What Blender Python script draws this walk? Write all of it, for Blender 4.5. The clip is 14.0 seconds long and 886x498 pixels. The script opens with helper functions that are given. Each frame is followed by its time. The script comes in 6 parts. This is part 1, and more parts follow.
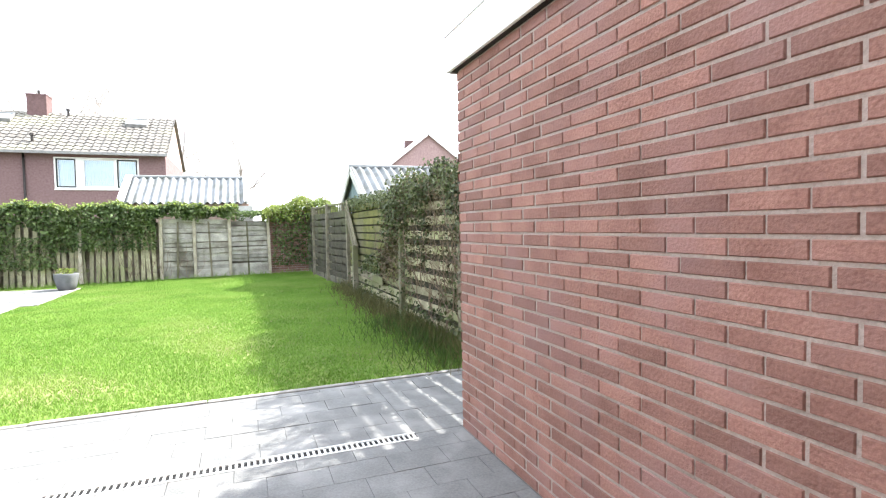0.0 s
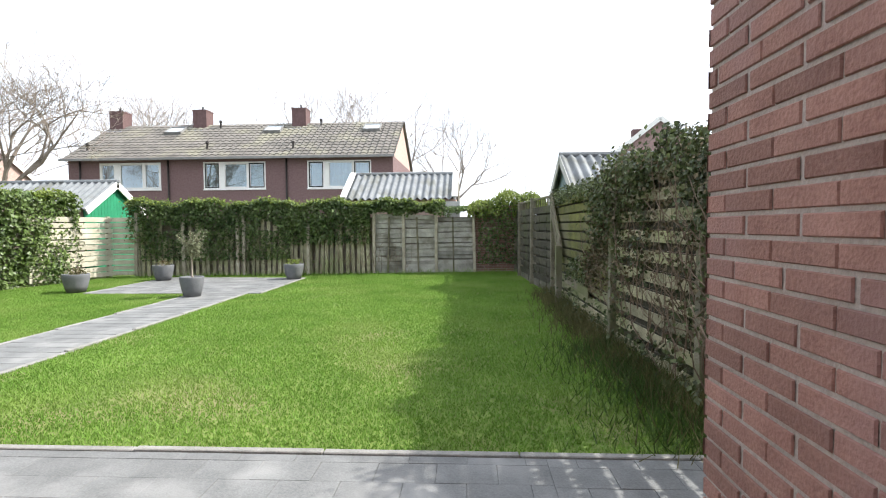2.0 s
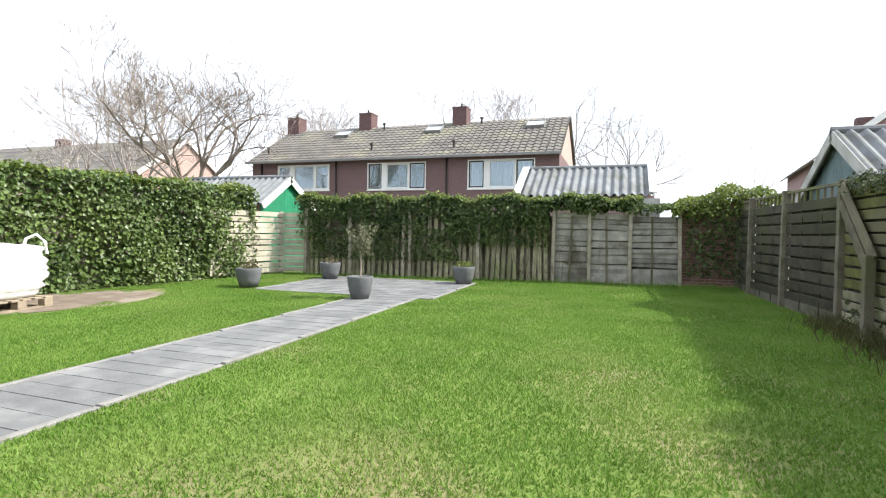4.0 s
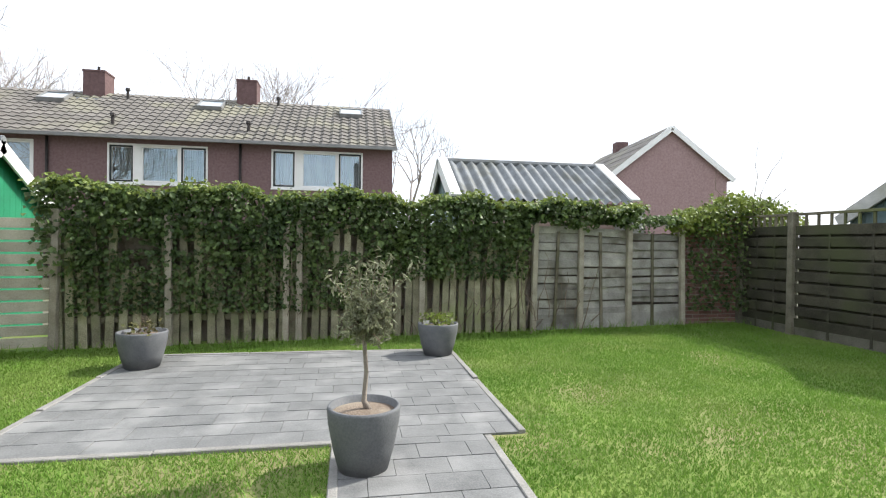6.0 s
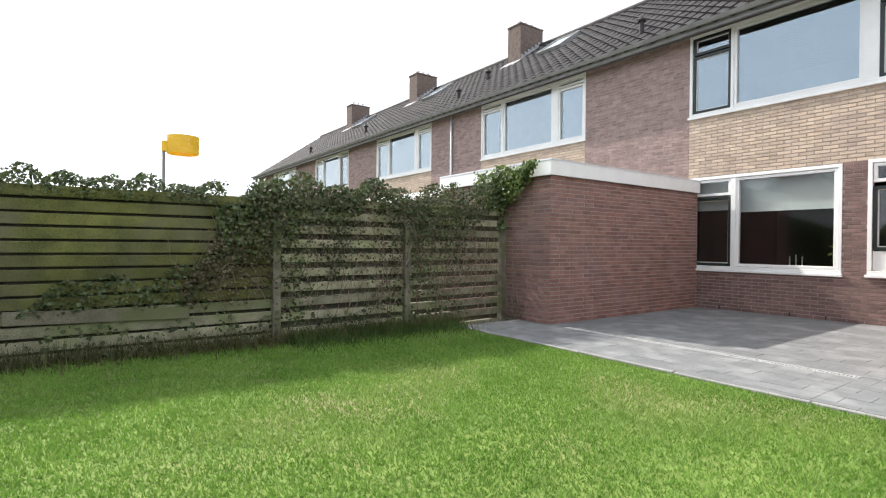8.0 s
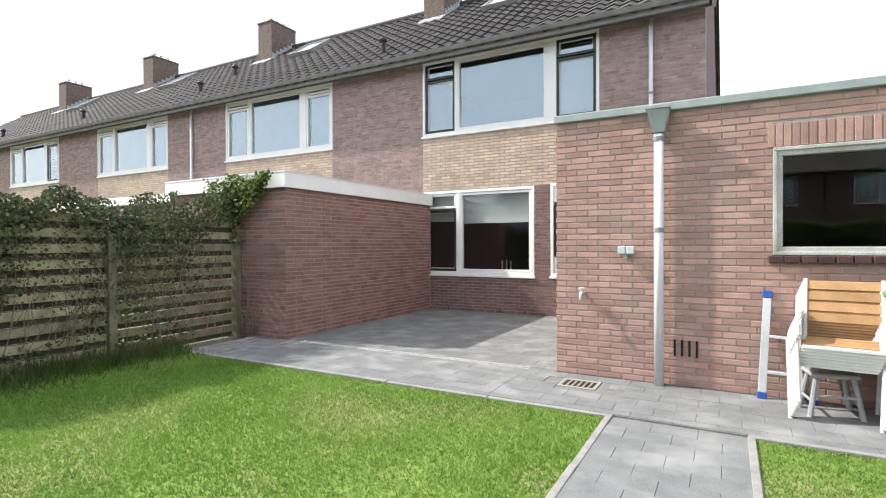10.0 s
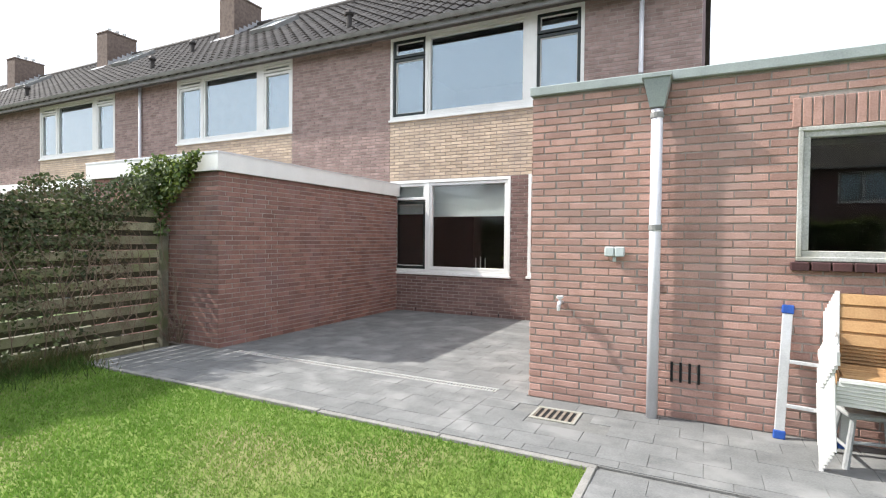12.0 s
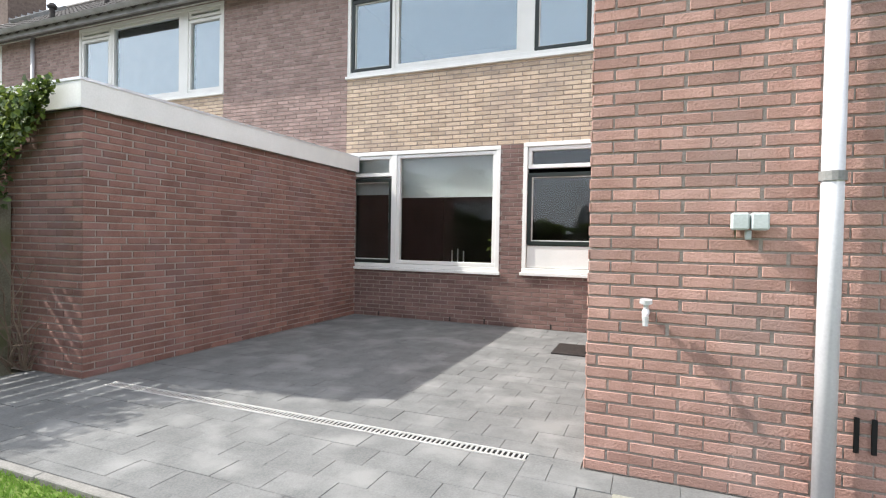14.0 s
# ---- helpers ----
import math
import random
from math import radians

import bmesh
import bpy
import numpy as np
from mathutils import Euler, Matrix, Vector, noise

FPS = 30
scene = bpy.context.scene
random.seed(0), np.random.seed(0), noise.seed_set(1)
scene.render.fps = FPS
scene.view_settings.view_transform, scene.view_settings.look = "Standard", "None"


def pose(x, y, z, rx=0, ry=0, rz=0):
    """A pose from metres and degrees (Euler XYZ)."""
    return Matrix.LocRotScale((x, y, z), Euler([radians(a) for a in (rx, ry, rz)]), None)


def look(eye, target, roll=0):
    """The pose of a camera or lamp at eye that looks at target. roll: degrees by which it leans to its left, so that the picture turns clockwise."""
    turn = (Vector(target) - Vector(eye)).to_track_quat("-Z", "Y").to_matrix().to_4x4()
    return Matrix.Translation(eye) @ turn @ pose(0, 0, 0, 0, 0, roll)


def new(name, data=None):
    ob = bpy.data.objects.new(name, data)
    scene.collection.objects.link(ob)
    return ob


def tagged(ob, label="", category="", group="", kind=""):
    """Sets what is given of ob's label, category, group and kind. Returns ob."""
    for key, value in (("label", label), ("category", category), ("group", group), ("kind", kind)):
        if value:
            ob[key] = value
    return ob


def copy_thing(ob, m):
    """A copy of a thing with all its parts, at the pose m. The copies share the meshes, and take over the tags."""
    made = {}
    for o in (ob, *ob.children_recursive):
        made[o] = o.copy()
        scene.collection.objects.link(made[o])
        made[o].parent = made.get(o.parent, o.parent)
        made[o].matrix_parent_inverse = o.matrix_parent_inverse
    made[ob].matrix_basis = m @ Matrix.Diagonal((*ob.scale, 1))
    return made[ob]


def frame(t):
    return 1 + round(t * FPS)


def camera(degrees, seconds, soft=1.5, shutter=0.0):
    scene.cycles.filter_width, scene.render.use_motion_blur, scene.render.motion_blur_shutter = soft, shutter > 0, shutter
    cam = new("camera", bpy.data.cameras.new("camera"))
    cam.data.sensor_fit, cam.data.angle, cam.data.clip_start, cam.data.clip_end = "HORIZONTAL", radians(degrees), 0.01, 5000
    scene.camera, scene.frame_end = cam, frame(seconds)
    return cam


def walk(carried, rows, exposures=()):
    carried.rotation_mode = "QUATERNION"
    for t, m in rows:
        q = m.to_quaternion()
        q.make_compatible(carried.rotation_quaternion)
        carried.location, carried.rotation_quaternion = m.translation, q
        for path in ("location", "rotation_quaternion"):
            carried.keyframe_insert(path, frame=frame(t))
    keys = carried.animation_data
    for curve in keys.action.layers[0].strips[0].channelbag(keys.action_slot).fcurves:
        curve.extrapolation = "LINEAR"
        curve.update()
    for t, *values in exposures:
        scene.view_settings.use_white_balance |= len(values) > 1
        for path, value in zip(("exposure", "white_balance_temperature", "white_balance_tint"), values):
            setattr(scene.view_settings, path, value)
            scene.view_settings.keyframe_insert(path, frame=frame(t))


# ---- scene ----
cam = camera(81.2, 14.0, soft=1.15)
PATH = [
    (0, (-1.206, -2.849, 1.224), (-0.487, -0.985, 1.136), -1.1),
    (0.5, (-1.044, -2.659, 1.229), (-0.584, -0.714, 1.146), -0.8),
    (1, (-0.852, -2.363, 1.259), (-0.716, -0.37, 1.172), -0.7),
    (1.5, (-0.775, -1.982, 1.223), (-0.782, 0.016, 1.135), -0.5),
    (2, (-0.687, -1.545, 1.215), (-0.793, 0.45, 1.128), -0.4),
    (2.5, (-0.729, -1.129, 1.199), (-0.98, 0.853, 1.118), -0.4),
    (3, (-0.84, -0.685, 1.185), (-1.361, 1.244, 1.101), -0.6),
    (3.5, (-1.182, -0.323, 1.142), (-1.787, 1.582, 1.067), -0.1),
    (4, (-1.72, 0.0, 1.074), (-2.366, 1.892, 1.01), 0.9),
    (4.2, (-2.029, 0.341, 1.090), (-2.660, 2.238, 1.031), 0.88),
    (4.4, (-2.412, 0.764, 1.109), (-3.002, 2.674, 1.055), 0.87),
    (4.6, (-2.795, 1.186, 1.129), (-3.320, 3.116, 1.078), 0.85),
    (4.8, (-3.178, 1.609, 1.148), (-3.616, 3.560, 1.102), 0.83),
    (5, (-3.561, 2.032, 1.168), (-3.893, 4.004, 1.125), 0.81),
    (5.2, (-3.944, 2.455, 1.187), (-4.155, 4.443, 1.149), 0.80),
    (5.4, (-4.327, 2.878, 1.207), (-4.406, 4.876, 1.173), 0.78),
    (5.6, (-4.710, 3.300, 1.227), (-4.647, 5.299, 1.196), 0.76),
    (5.8, (-5.093, 3.723, 1.246), (-4.885, 5.712, 1.220), 0.74),
    (6, (-5.476, 4.146, 1.266), (-5.123, 6.114, 1.244), 0.73),
    (6.2, (-5.859, 4.569, 1.285), (-5.365, 6.507, 1.267), 0.71),
    (6.3, (-6.050, 4.780, 1.295), (-5.489, 6.700, 1.279), 0.70),
    (6.4, (-5.920, 5.020, 1.235), (-5.148, 6.865, 1.214), 0.30),
    (6.5, (-5.758, 5.244, 1.166), (-4.704, 6.944, 1.138), -0.20),
    (6.6, (-5.500, 5.360, 1.120), (-4.119, 6.806, 1.089), 0.00),
    (6.7, (-5.300, 5.480, 1.085), (-3.651, 6.611, 1.050), 0.10),
    (6.8, (-5.280, 5.570, 1.070), (-3.433, 6.337, 1.042), -0.10),
    (6.9, (-5.285, 5.650, 1.060), (-3.320, 6.021, 1.032), -0.30),
    (7, (-5.297, 5.725, 1.053), (-3.298, 5.683, 1.025), -0.40),
    (7.1, (-5.270, 5.710, 1.058), (-3.283, 5.484, 1.030), -0.30),
    (7.2, (-5.240, 5.680, 1.064), (-3.264, 5.374, 1.034), -0.10),
    (7.5, (-5.135, 5.605, 1.087), (-3.214, 5.046, 1.053), 0.4),
    (8, (-5.046, 5.549, 1.125), (-3.428, 4.373, 1.109), 0.5),
    (8.5, (-5.131, 5.498, 1.171), (-3.854, 3.958, 1.172), 0.2),
    (11, (-5.478, 4.907, 1.36), (-4.551, 3.135, 1.337), 0.1),
    (11.5, (-5.375, 4.641, 1.361), (-4.47, 2.858, 1.329), 0.5),
    (12, (-5.187, 4.29, 1.349), (-4.282, 2.507, 1.309), 0.6),
    (12.5, (-4.962, 3.963, 1.332), (-4.066, 2.175, 1.282), 0.4),
    (13, (-4.705, 3.541, 1.252), (-3.814, 1.751, 1.204), 0.5),
    (13.5, (-4.406, 3.143, 1.204), (-3.531, 1.346, 1.155), 0.6),
    (14, (-4.155, 2.697, 1.161), (-3.402, 0.844, 1.121), 1.0),
]
EXPOSURE = [(0, 2.15), (0.5, 1.95), (1, 1.5), (1.5, 1.18), (2, 1.02), (3, 1.02), (4, 0.9), (6.5, 0.75), (7.5, 0.85), (8.5, 0.9), (11, 0.95), (14, 0.9)]
walk(cam, [(t, look(eye, target, roll)) for t, eye, target, roll in PATH], EXPOSURE)

# ---- world, sun, exposure ----
SUN_DIR = Vector((2.40, 0.62, 2.32)).normalized()
world = bpy.data.worlds.new("world")
scene.world = world
world.use_nodes = True
wn, wl = world.node_tree.nodes, world.node_tree.links
wn.clear()
sky = wn.new("ShaderNodeTexSky")
sky.sky_type = "NISHITA"
sky.sun_disc = False
sky.sun_elevation = math.asin(SUN_DIR.z)
sky.sun_rotation = math.atan2(SUN_DIR.x, SUN_DIR.y)
sky.air_density, sky.dust_density = 1.0, 3.0
coord = wn.new("ShaderNodeTexCoord")
cloud = wn.new("ShaderNodeTexNoise")
cloud.inputs["Scale"].default_value, cloud.inputs["Detail"].default_value = 2.2, 5
cramp = wn.new("ShaderNodeValToRGB")
cramp.color_ramp.elements[0].position, cramp.color_ramp.elements[1].position = 0.36, 0.62
cramp.color_ramp.elements[0].color, cramp.color_ramp.elements[1].color = (0.66, 0.66, 0.66, 1), (0.96, 0.95, 0.95, 1)
cmix = wn.new("ShaderNodeMixRGB")
cmix.inputs["Color2"].default_value = (7.0, 7.5, 8.4, 1)
back = wn.new("ShaderNodeBackground")
back.inputs["Strength"].default_value = 0.128
wout = wn.new("ShaderNodeOutputWorld")
wl.new(coord.outputs["Generated"], cloud.inputs["Vector"])
wl.new(cloud.outputs["Fac"], cramp.inputs["Fac"])
wl.new(cramp.outputs["Color"], cmix.inputs["Fac"])
wl.new(sky.outputs["Color"], cmix.inputs["Color1"])
wl.new(cmix.outputs["Color"], back.inputs["Color"])
wl.new(back.outputs["Background"], wout.inputs["Surface"])
sun = new("sun", bpy.data.lights.new("sun", "SUN"))
sun.data.energy, sun.data.angle, sun.data.color = 3.9, radians(0.8), (1.0, 0.965, 0.91)
sun.matrix_world = look(SUN_DIR * 60, (0, 0, 0))


# ---- materials ----
def material(name, a, b, scale=6.0, rough=0.8, bump=0.2, metal=0.0, vary=0.0, fine=90.0, stain=None, stain_scale=1.3, translucent=0.0, spec=0.4):
    """Two colours mixed by a coarse and a fine noise, with relief, an optional large stain and a piece-to-piece variation."""
    m = bpy.data.materials.new(name)
    m.use_nodes = True
    n, l = m.node_tree.nodes, m.node_tree.links
    bs = n["Principled BSDF"]
    bs.inputs["Roughness"].default_value, bs.inputs["Metallic"].default_value = rough, metal
    bs.inputs["Specular IOR Level"].default_value = spec
    geo = n.new("ShaderNodeNewGeometry")
    big, small = n.new("ShaderNodeTexNoise"), n.new("ShaderNodeTexNoise")
    for t, s in ((big, scale), (small, fine)):
        t.inputs["Scale"].default_value, t.inputs["Detail"].default_value = s, 4
        l.new(geo.outputs["Position"], t.inputs["Vector"])
    add = n.new("ShaderNodeMath")
    add.operation = "MULTIPLY_ADD"
    add.inputs[1].default_value = 0.45
    l.new(small.outputs["Fac"], add.inputs[0])
    half = n.new("ShaderNodeMath")
    half.operation = "MULTIPLY"
    half.inputs[1].default_value = 0.55
    l.new(big.outputs["Fac"], half.inputs[0])
    l.new(half.outputs[0], add.inputs[2])
    ramp = n.new("ShaderNodeValToRGB")
    ramp.color_ramp.elements[0].position, ramp.color_ramp.elements[1].position = 0.36, 0.64
    ramp.color_ramp.elements[0].color, ramp.color_ramp.elements[1].color = (*a, 1), (*b, 1)
    l.new(add.outputs[0], ramp.inputs["Fac"])
    col = ramp.outputs["Color"]
    if stain:
        st = n.new("ShaderNodeTexNoise")
        st.inputs["Scale"].default_value, st.inputs["Detail"].default_value = stain_scale, 6
        l.new(geo.outputs["Position"], st.inputs["Vector"])
        sr = n.new("ShaderNodeValToRGB")
        sr.color_ramp.elements[0].position, sr.color_ramp.elements[1].position = 0.5, 0.66
        l.new(st.outputs["Fac"], sr.inputs["Fac"])
        mx = n.new("ShaderNodeMixRGB")
        mx.inputs["Color2"].default_value = (*stain, 1)
        l.new(sr.outputs["Color"], mx.inputs["Fac"])
        l.new(col, mx.inputs["Color1"])
        col = mx.outputs["Color"]
    if vary:
        info = n.new("ShaderNodeObjectInfo")
        sm = n.new("ShaderNodeMath")
        l.new(info.outputs["Random"], sm.inputs[0])
        l.new(geo.outputs["Random Per Island"], sm.inputs[1])
        fr = n.new("ShaderNodeMath")
        fr.operation = "FRACT"
        l.new(sm.outputs[0], fr.inputs[0])
        mr = n.new("ShaderNodeMapRange")
        mr.inputs["To Min"].default_value, mr.inputs["To Max"].default_value = 1 - vary, 1 + vary
        l.new(fr.outputs[0], mr.inputs["Value"])
        hs = n.new("ShaderNodeHueSaturation")
        l.new(mr.outputs["Result"], hs.inputs["Value"])
        l.new(col, hs.inputs["Color"])
        col = hs.outputs["Color"]
    l.new(col, bs.inputs["Base Color"])
    if bump:
        bp = n.new("ShaderNodeBump")
        bp.inputs["Strength"].default_value, bp.inputs["Distance"].default_value = bump, 0.01
        l.new(small.outputs["Fac"], bp.inputs["Height"])
        l.new(bp.outputs["Normal"], bs.inputs["Normal"])
    if translucent:
        tr = n.new("ShaderNodeBsdfTranslucent")
        l.new(col, tr.inputs["Color"])
        ms = n.new("ShaderNodeMixShader")
        ms.inputs["Fac"].default_value = translucent
        l.new(bs.outputs["BSDF"], ms.inputs[1])
        l.new(tr.outputs["BSDF"], ms.inputs[2])
        l.new(ms.outputs["Shader"], n["Material Output"].inputs["Surface"])
    return m


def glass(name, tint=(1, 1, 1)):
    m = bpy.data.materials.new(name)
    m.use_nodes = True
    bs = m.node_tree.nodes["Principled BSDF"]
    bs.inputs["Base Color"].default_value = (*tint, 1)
    # IOR well above real glass, to strengthen the sky reflection in the panes
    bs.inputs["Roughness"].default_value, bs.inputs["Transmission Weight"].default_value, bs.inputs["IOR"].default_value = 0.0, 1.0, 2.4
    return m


M_MORTAR = material("mortar", (0.27, 0.235, 0.21), (0.39, 0.345, 0.31), 5, 0.95, 0.4)
M_MORTAR_D = material("mortar_dark", (0.27, 0.225, 0.20), (0.37, 0.32, 0.285), 5, 0.95, 0.4)
M_BRICK_RED = material("brick_red", (0.185, 0.094, 0.075), (0.285, 0.158, 0.128), 7, 0.9, 0.5, vary=0.22, stain=(0.25, 0.145, 0.13), stain_scale=2.0)
M_BRICK_ORANGE = material("brick_orange", (0.325, 0.188, 0.152), (0.46, 0.285, 0.238), 7, 0.9, 0.5, vary=0.2, stain=(0.38, 0.25, 0.215), stain_scale=1.6)
M_BRICK_BROWN = material("brick_brown", (0.24, 0.165, 0.147), (0.37, 0.27, 0.243), 7, 0.92, 0.5, vary=0.2)
M_BRICK_DARK = material("brick_dark_red", (0.135, 0.08, 0.068), (0.235, 0.148, 0.13), 7, 0.9, 0.5, vary=0.22)
M_BRICK_YELLOW = material("brick_yellow", (0.44, 0.335, 0.245), (0.57, 0.46, 0.35), 7, 0.92, 0.5, vary=0.15, stain=(0.42, 0.33, 0.26), stain_scale=1.5)
M_BRICK_SILL = material("sill_tile", (0.05, 0.022, 0.022), (0.09, 0.04, 0.04), 9, 0.5, 0.2, vary=0.15)
M_PAVER = material("concrete_paver", (0.125, 0.128, 0.126), (0.195, 0.198, 0.194), 5, 0.82, 0.25, vary=0.07, stain=(0.235, 0.236, 0.229), stain_scale=2.4)
M_JOINT = material("joint_sand", (0.13, 0.13, 0.125), (0.20, 0.20, 0.19), 12, 0.95, 0.4)
M_KERB = material("kerb_concrete", (0.19, 0.185, 0.17), (0.29, 0.28, 0.26), 8, 0.9, 0.4)
M_SOIL = material("soil", (0.13, 0.095, 0.07), (0.25, 0.20, 0.15), 3, 0.97, 0.8, stain=(0.30, 0.26, 0.20), stain_scale=2)
M_TURF = material("turf", (0.09, 0.145, 0.022), (0.165, 0.225, 0.045), 2.2, 0.95, 0.8, fine=60, stain=(0.21, 0.20, 0.085), stain_scale=0.9)
M_FIELD = material("rough_ground", (0.10, 0.10, 0.065), (0.17, 0.16, 0.115), 0.6, 0.95, 0.6, fine=30, stain=(0.09, 0.13, 0.04), stain_scale=0.3)
M_GRASS = material("grass_blade", (0.115, 0.225, 0.03), (0.198, 0.33, 0.062), 1.1, 0.65, 0.0, vary=0.14, fine=25, stain=(0.215, 0.315, 0.072), stain_scale=0.8, translucent=0.35, spec=0.25)
M_LONGGRASS = material("long_grass_blade", (0.04, 0.075, 0.018), (0.10, 0.165, 0.04), 3, 0.7, 0.0, vary=0.3, translucent=0.3, spec=0.2)
M_WEED = material("dry_grass", (0.06, 0.068, 0.025), (0.165, 0.15, 0.07), 3, 0.8, 0.0, vary=0.35, translucent=0.3, spec=0.2)
M_IVY = material("ivy_leaf", (0.045, 0.08, 0.025), (0.135, 0.19, 0.06), 2.0, 0.5, 0.0, vary=0.5, fine=30, translucent=0.32, spec=0.35)
M_IVY_DARK = material("old_ivy_leaf", (0.034, 0.05, 0.02), (0.115, 0.14, 0.055), 2.0, 0.55, 0.0, vary=0.5, fine=30, translucent=0.22, spec=0.35)
M_IVY_LIGHT = material("pale_ivy_leaf", (0.10, 0.15, 0.025), (0.24, 0.29, 0.065), 2.0, 0.5, 0.0, vary=0.35, fine=30, translucent=0.35, spec=0.35)
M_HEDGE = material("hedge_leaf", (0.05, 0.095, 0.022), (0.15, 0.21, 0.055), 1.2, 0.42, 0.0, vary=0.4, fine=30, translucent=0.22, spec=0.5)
M_DEADLEAF = material("dry_vine_leaf", (0.075, 0.06, 0.035), (0.20, 0.165, 0.10), 3, 0.8, 0.0, vary=0.4, translucent=0.2)
M_OLIVE = material("olive_leaf", (0.13, 0.14, 0.075), (0.36, 0.37, 0.24), 6, 0.55, 0.0, vary=0.4, translucent=0.25)
M_TWIG = material("twig", (0.12, 0.085, 0.06), (0.25, 0.19, 0.14), 6, 0.9, 0.3)
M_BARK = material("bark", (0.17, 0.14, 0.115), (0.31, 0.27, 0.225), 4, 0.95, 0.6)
# paler, greyer bark colour imitates distance haze on the far trees
M_BARK_FAR = material("hazed_far_bark", (0.24, 0.21, 0.19), (0.38, 0.34, 0.31), 4, 0.95, 0.0)
M_WOOD_GREY = material("weathered_plank", (0.085, 0.075, 0.05), (0.215, 0.19, 0.135), 4, 0.92, 0.5, vary=0.22, stain=(0.13, 0.14, 0.06), stain_scale=1.1)
M_WOOD_GREEN = material("mossy_plank", (0.062, 0.066, 0.02), (0.185, 0.18, 0.055), 4, 0.92, 0.5, vary=0.28, stain=(0.13, 0.12, 0.07), stain_scale=1.4)
# dark weathered wood, whose tone also imitates shade in the side fence gaps
M_WOOD_DARK = material("weathered_gap_shade_plank", (0.032, 0.029, 0.02), (0.09, 0.082, 0.058), 4, 0.92, 0.5, vary=0.25, stain=(0.062, 0.066, 0.032), stain_scale=1.3)
M_WOOD_SILVER = material("silvered_plank", (0.22, 0.21, 0.185), (0.46, 0.44, 0.39), 5, 0.92, 0.6, vary=0.28, stain=(0.16, 0.145, 0.115), stain_scale=2.6)
M_PICKET = material("tan_picket", (0.17, 0.16, 0.10), (0.40, 0.37, 0.25), 6, 0.92, 0.5, vary=0.25, stain=(0.25, 0.27, 0.13), stain_scale=2.0)
M_WOOD_PALE = material("pale_plank", (0.36, 0.33, 0.25), (0.55, 0.52, 0.42), 5, 0.9, 0.4, vary=0.15)
M_POST = material("fence_post_wood", (0.25, 0.22, 0.165), (0.43, 0.39, 0.31), 6, 0.92, 0.5, vary=0.15)
M_POST_DARK = material("side_post_wood", (0.11, 0.10, 0.07), (0.24, 0.22, 0.165), 6, 0.92, 0.5, vary=0.2, stain=(0.13, 0.135, 0.07), stain_scale=2.5)
M_CONCRETE = material("concrete", (0.27, 0.26, 0.23), (0.42, 0.41, 0.37), 4, 0.93, 0.5, stain=(0.20, 0.20, 0.14), stain_scale=2)
M_CONCRETE_OLD = material("dirty_concrete", (0.085, 0.08, 0.06), (0.17, 0.16, 0.125), 4, 0.95, 0.5, stain=(0.07, 0.075, 0.045), stain_scale=2.4)
M_WHITE = material("white_paint", (0.72, 0.72, 0.69), (0.82, 0.82, 0.79), 3, 0.45, 0.05)
M_WHITE_OLD = material("flaking_white_paint", (0.33, 0.33, 0.30), (0.58, 0.58, 0.55), 6, 0.75, 0.4, stain=(0.35, 0.34, 0.29), stain_scale=3)
M_BLACKGREEN = material("dark_sash_paint", (0.012, 0.018, 0.016), (0.022, 0.03, 0.027), 6, 0.35, 0.05)
M_GUTTER = material("gutter_grey", (0.17, 0.17, 0.165), (0.27, 0.27, 0.26), 5, 0.5, 0.1)
M_CAP = material("zinc_cap", (0.25, 0.285, 0.275), (0.35, 0.39, 0.375), 5, 0.5, 0.1)
M_PVC = material("downpipe_plastic", (0.60, 0.60, 0.63), (0.70, 0.70, 0.73), 4, 0.4, 0.05)
M_ROOF = material("roof_tile_dark", (0.036, 0.032, 0.03), (0.088, 0.077, 0.07), 3, 0.75, 0.4, vary=0.15)
M_ROOF_FAR = material("roof_tile_weathered", (0.105, 0.097, 0.086), (0.19, 0.175, 0.155), 2, 0.85, 0.3, vary=0.12, stain=(0.21, 0.20, 0.15), stain_scale=0.7)
M_LEAD = material("lead_flashing", (0.30, 0.30, 0.31), (0.45, 0.45, 0.46), 6, 0.6, 0.1)
M_CHIMNEY = material("chimney_brick", (0.105, 0.075, 0.062), (0.19, 0.145, 0.12), 9, 0.92, 0.5)
M_CHIMNEY_FAR = material("far_chimney_brick", (0.10, 0.058, 0.055), (0.16, 0.10, 0.095), 9, 0.92, 0.5)
M_ETERNIT = material("corrugated_sheet", (0.13, 0.14, 0.145), (0.25, 0.265, 0.27), 3, 0.8, 0.3, stain=(0.13, 0.135, 0.12), stain_scale=2)
M_BLUEBOARD = material("blue_grey_board", (0.10, 0.15, 0.155), (0.17, 0.235, 0.24), 5, 0.7, 0.2, vary=0.12)
M_GREENBOARD = material("green_board", (0.012, 0.16, 0.075), (0.02, 0.24, 0.115), 5, 0.5, 0.1, vary=0.05)
M_WALL_FAR = material("far_brick_wall", (0.135, 0.083, 0.082), (0.21, 0.14, 0.138), 14, 0.92, 0.3)
M_WALL_MAUVE = material("mauve_brick_gable", (0.26, 0.17, 0.165), (0.36, 0.255, 0.245), 12, 0.92, 0.3)
M_WALL_PINK = material("pale_gable_wall", (0.38, 0.27, 0.23), (0.50, 0.37, 0.32), 8, 0.92, 0.2)
# near-black so that the unlit rooms' darkness is in the wall colour
M_DARKROOM = material("dim_room_wall", (0.045, 0.04, 0.036), (0.075, 0.068, 0.06), 2, 0.9, 0.0)
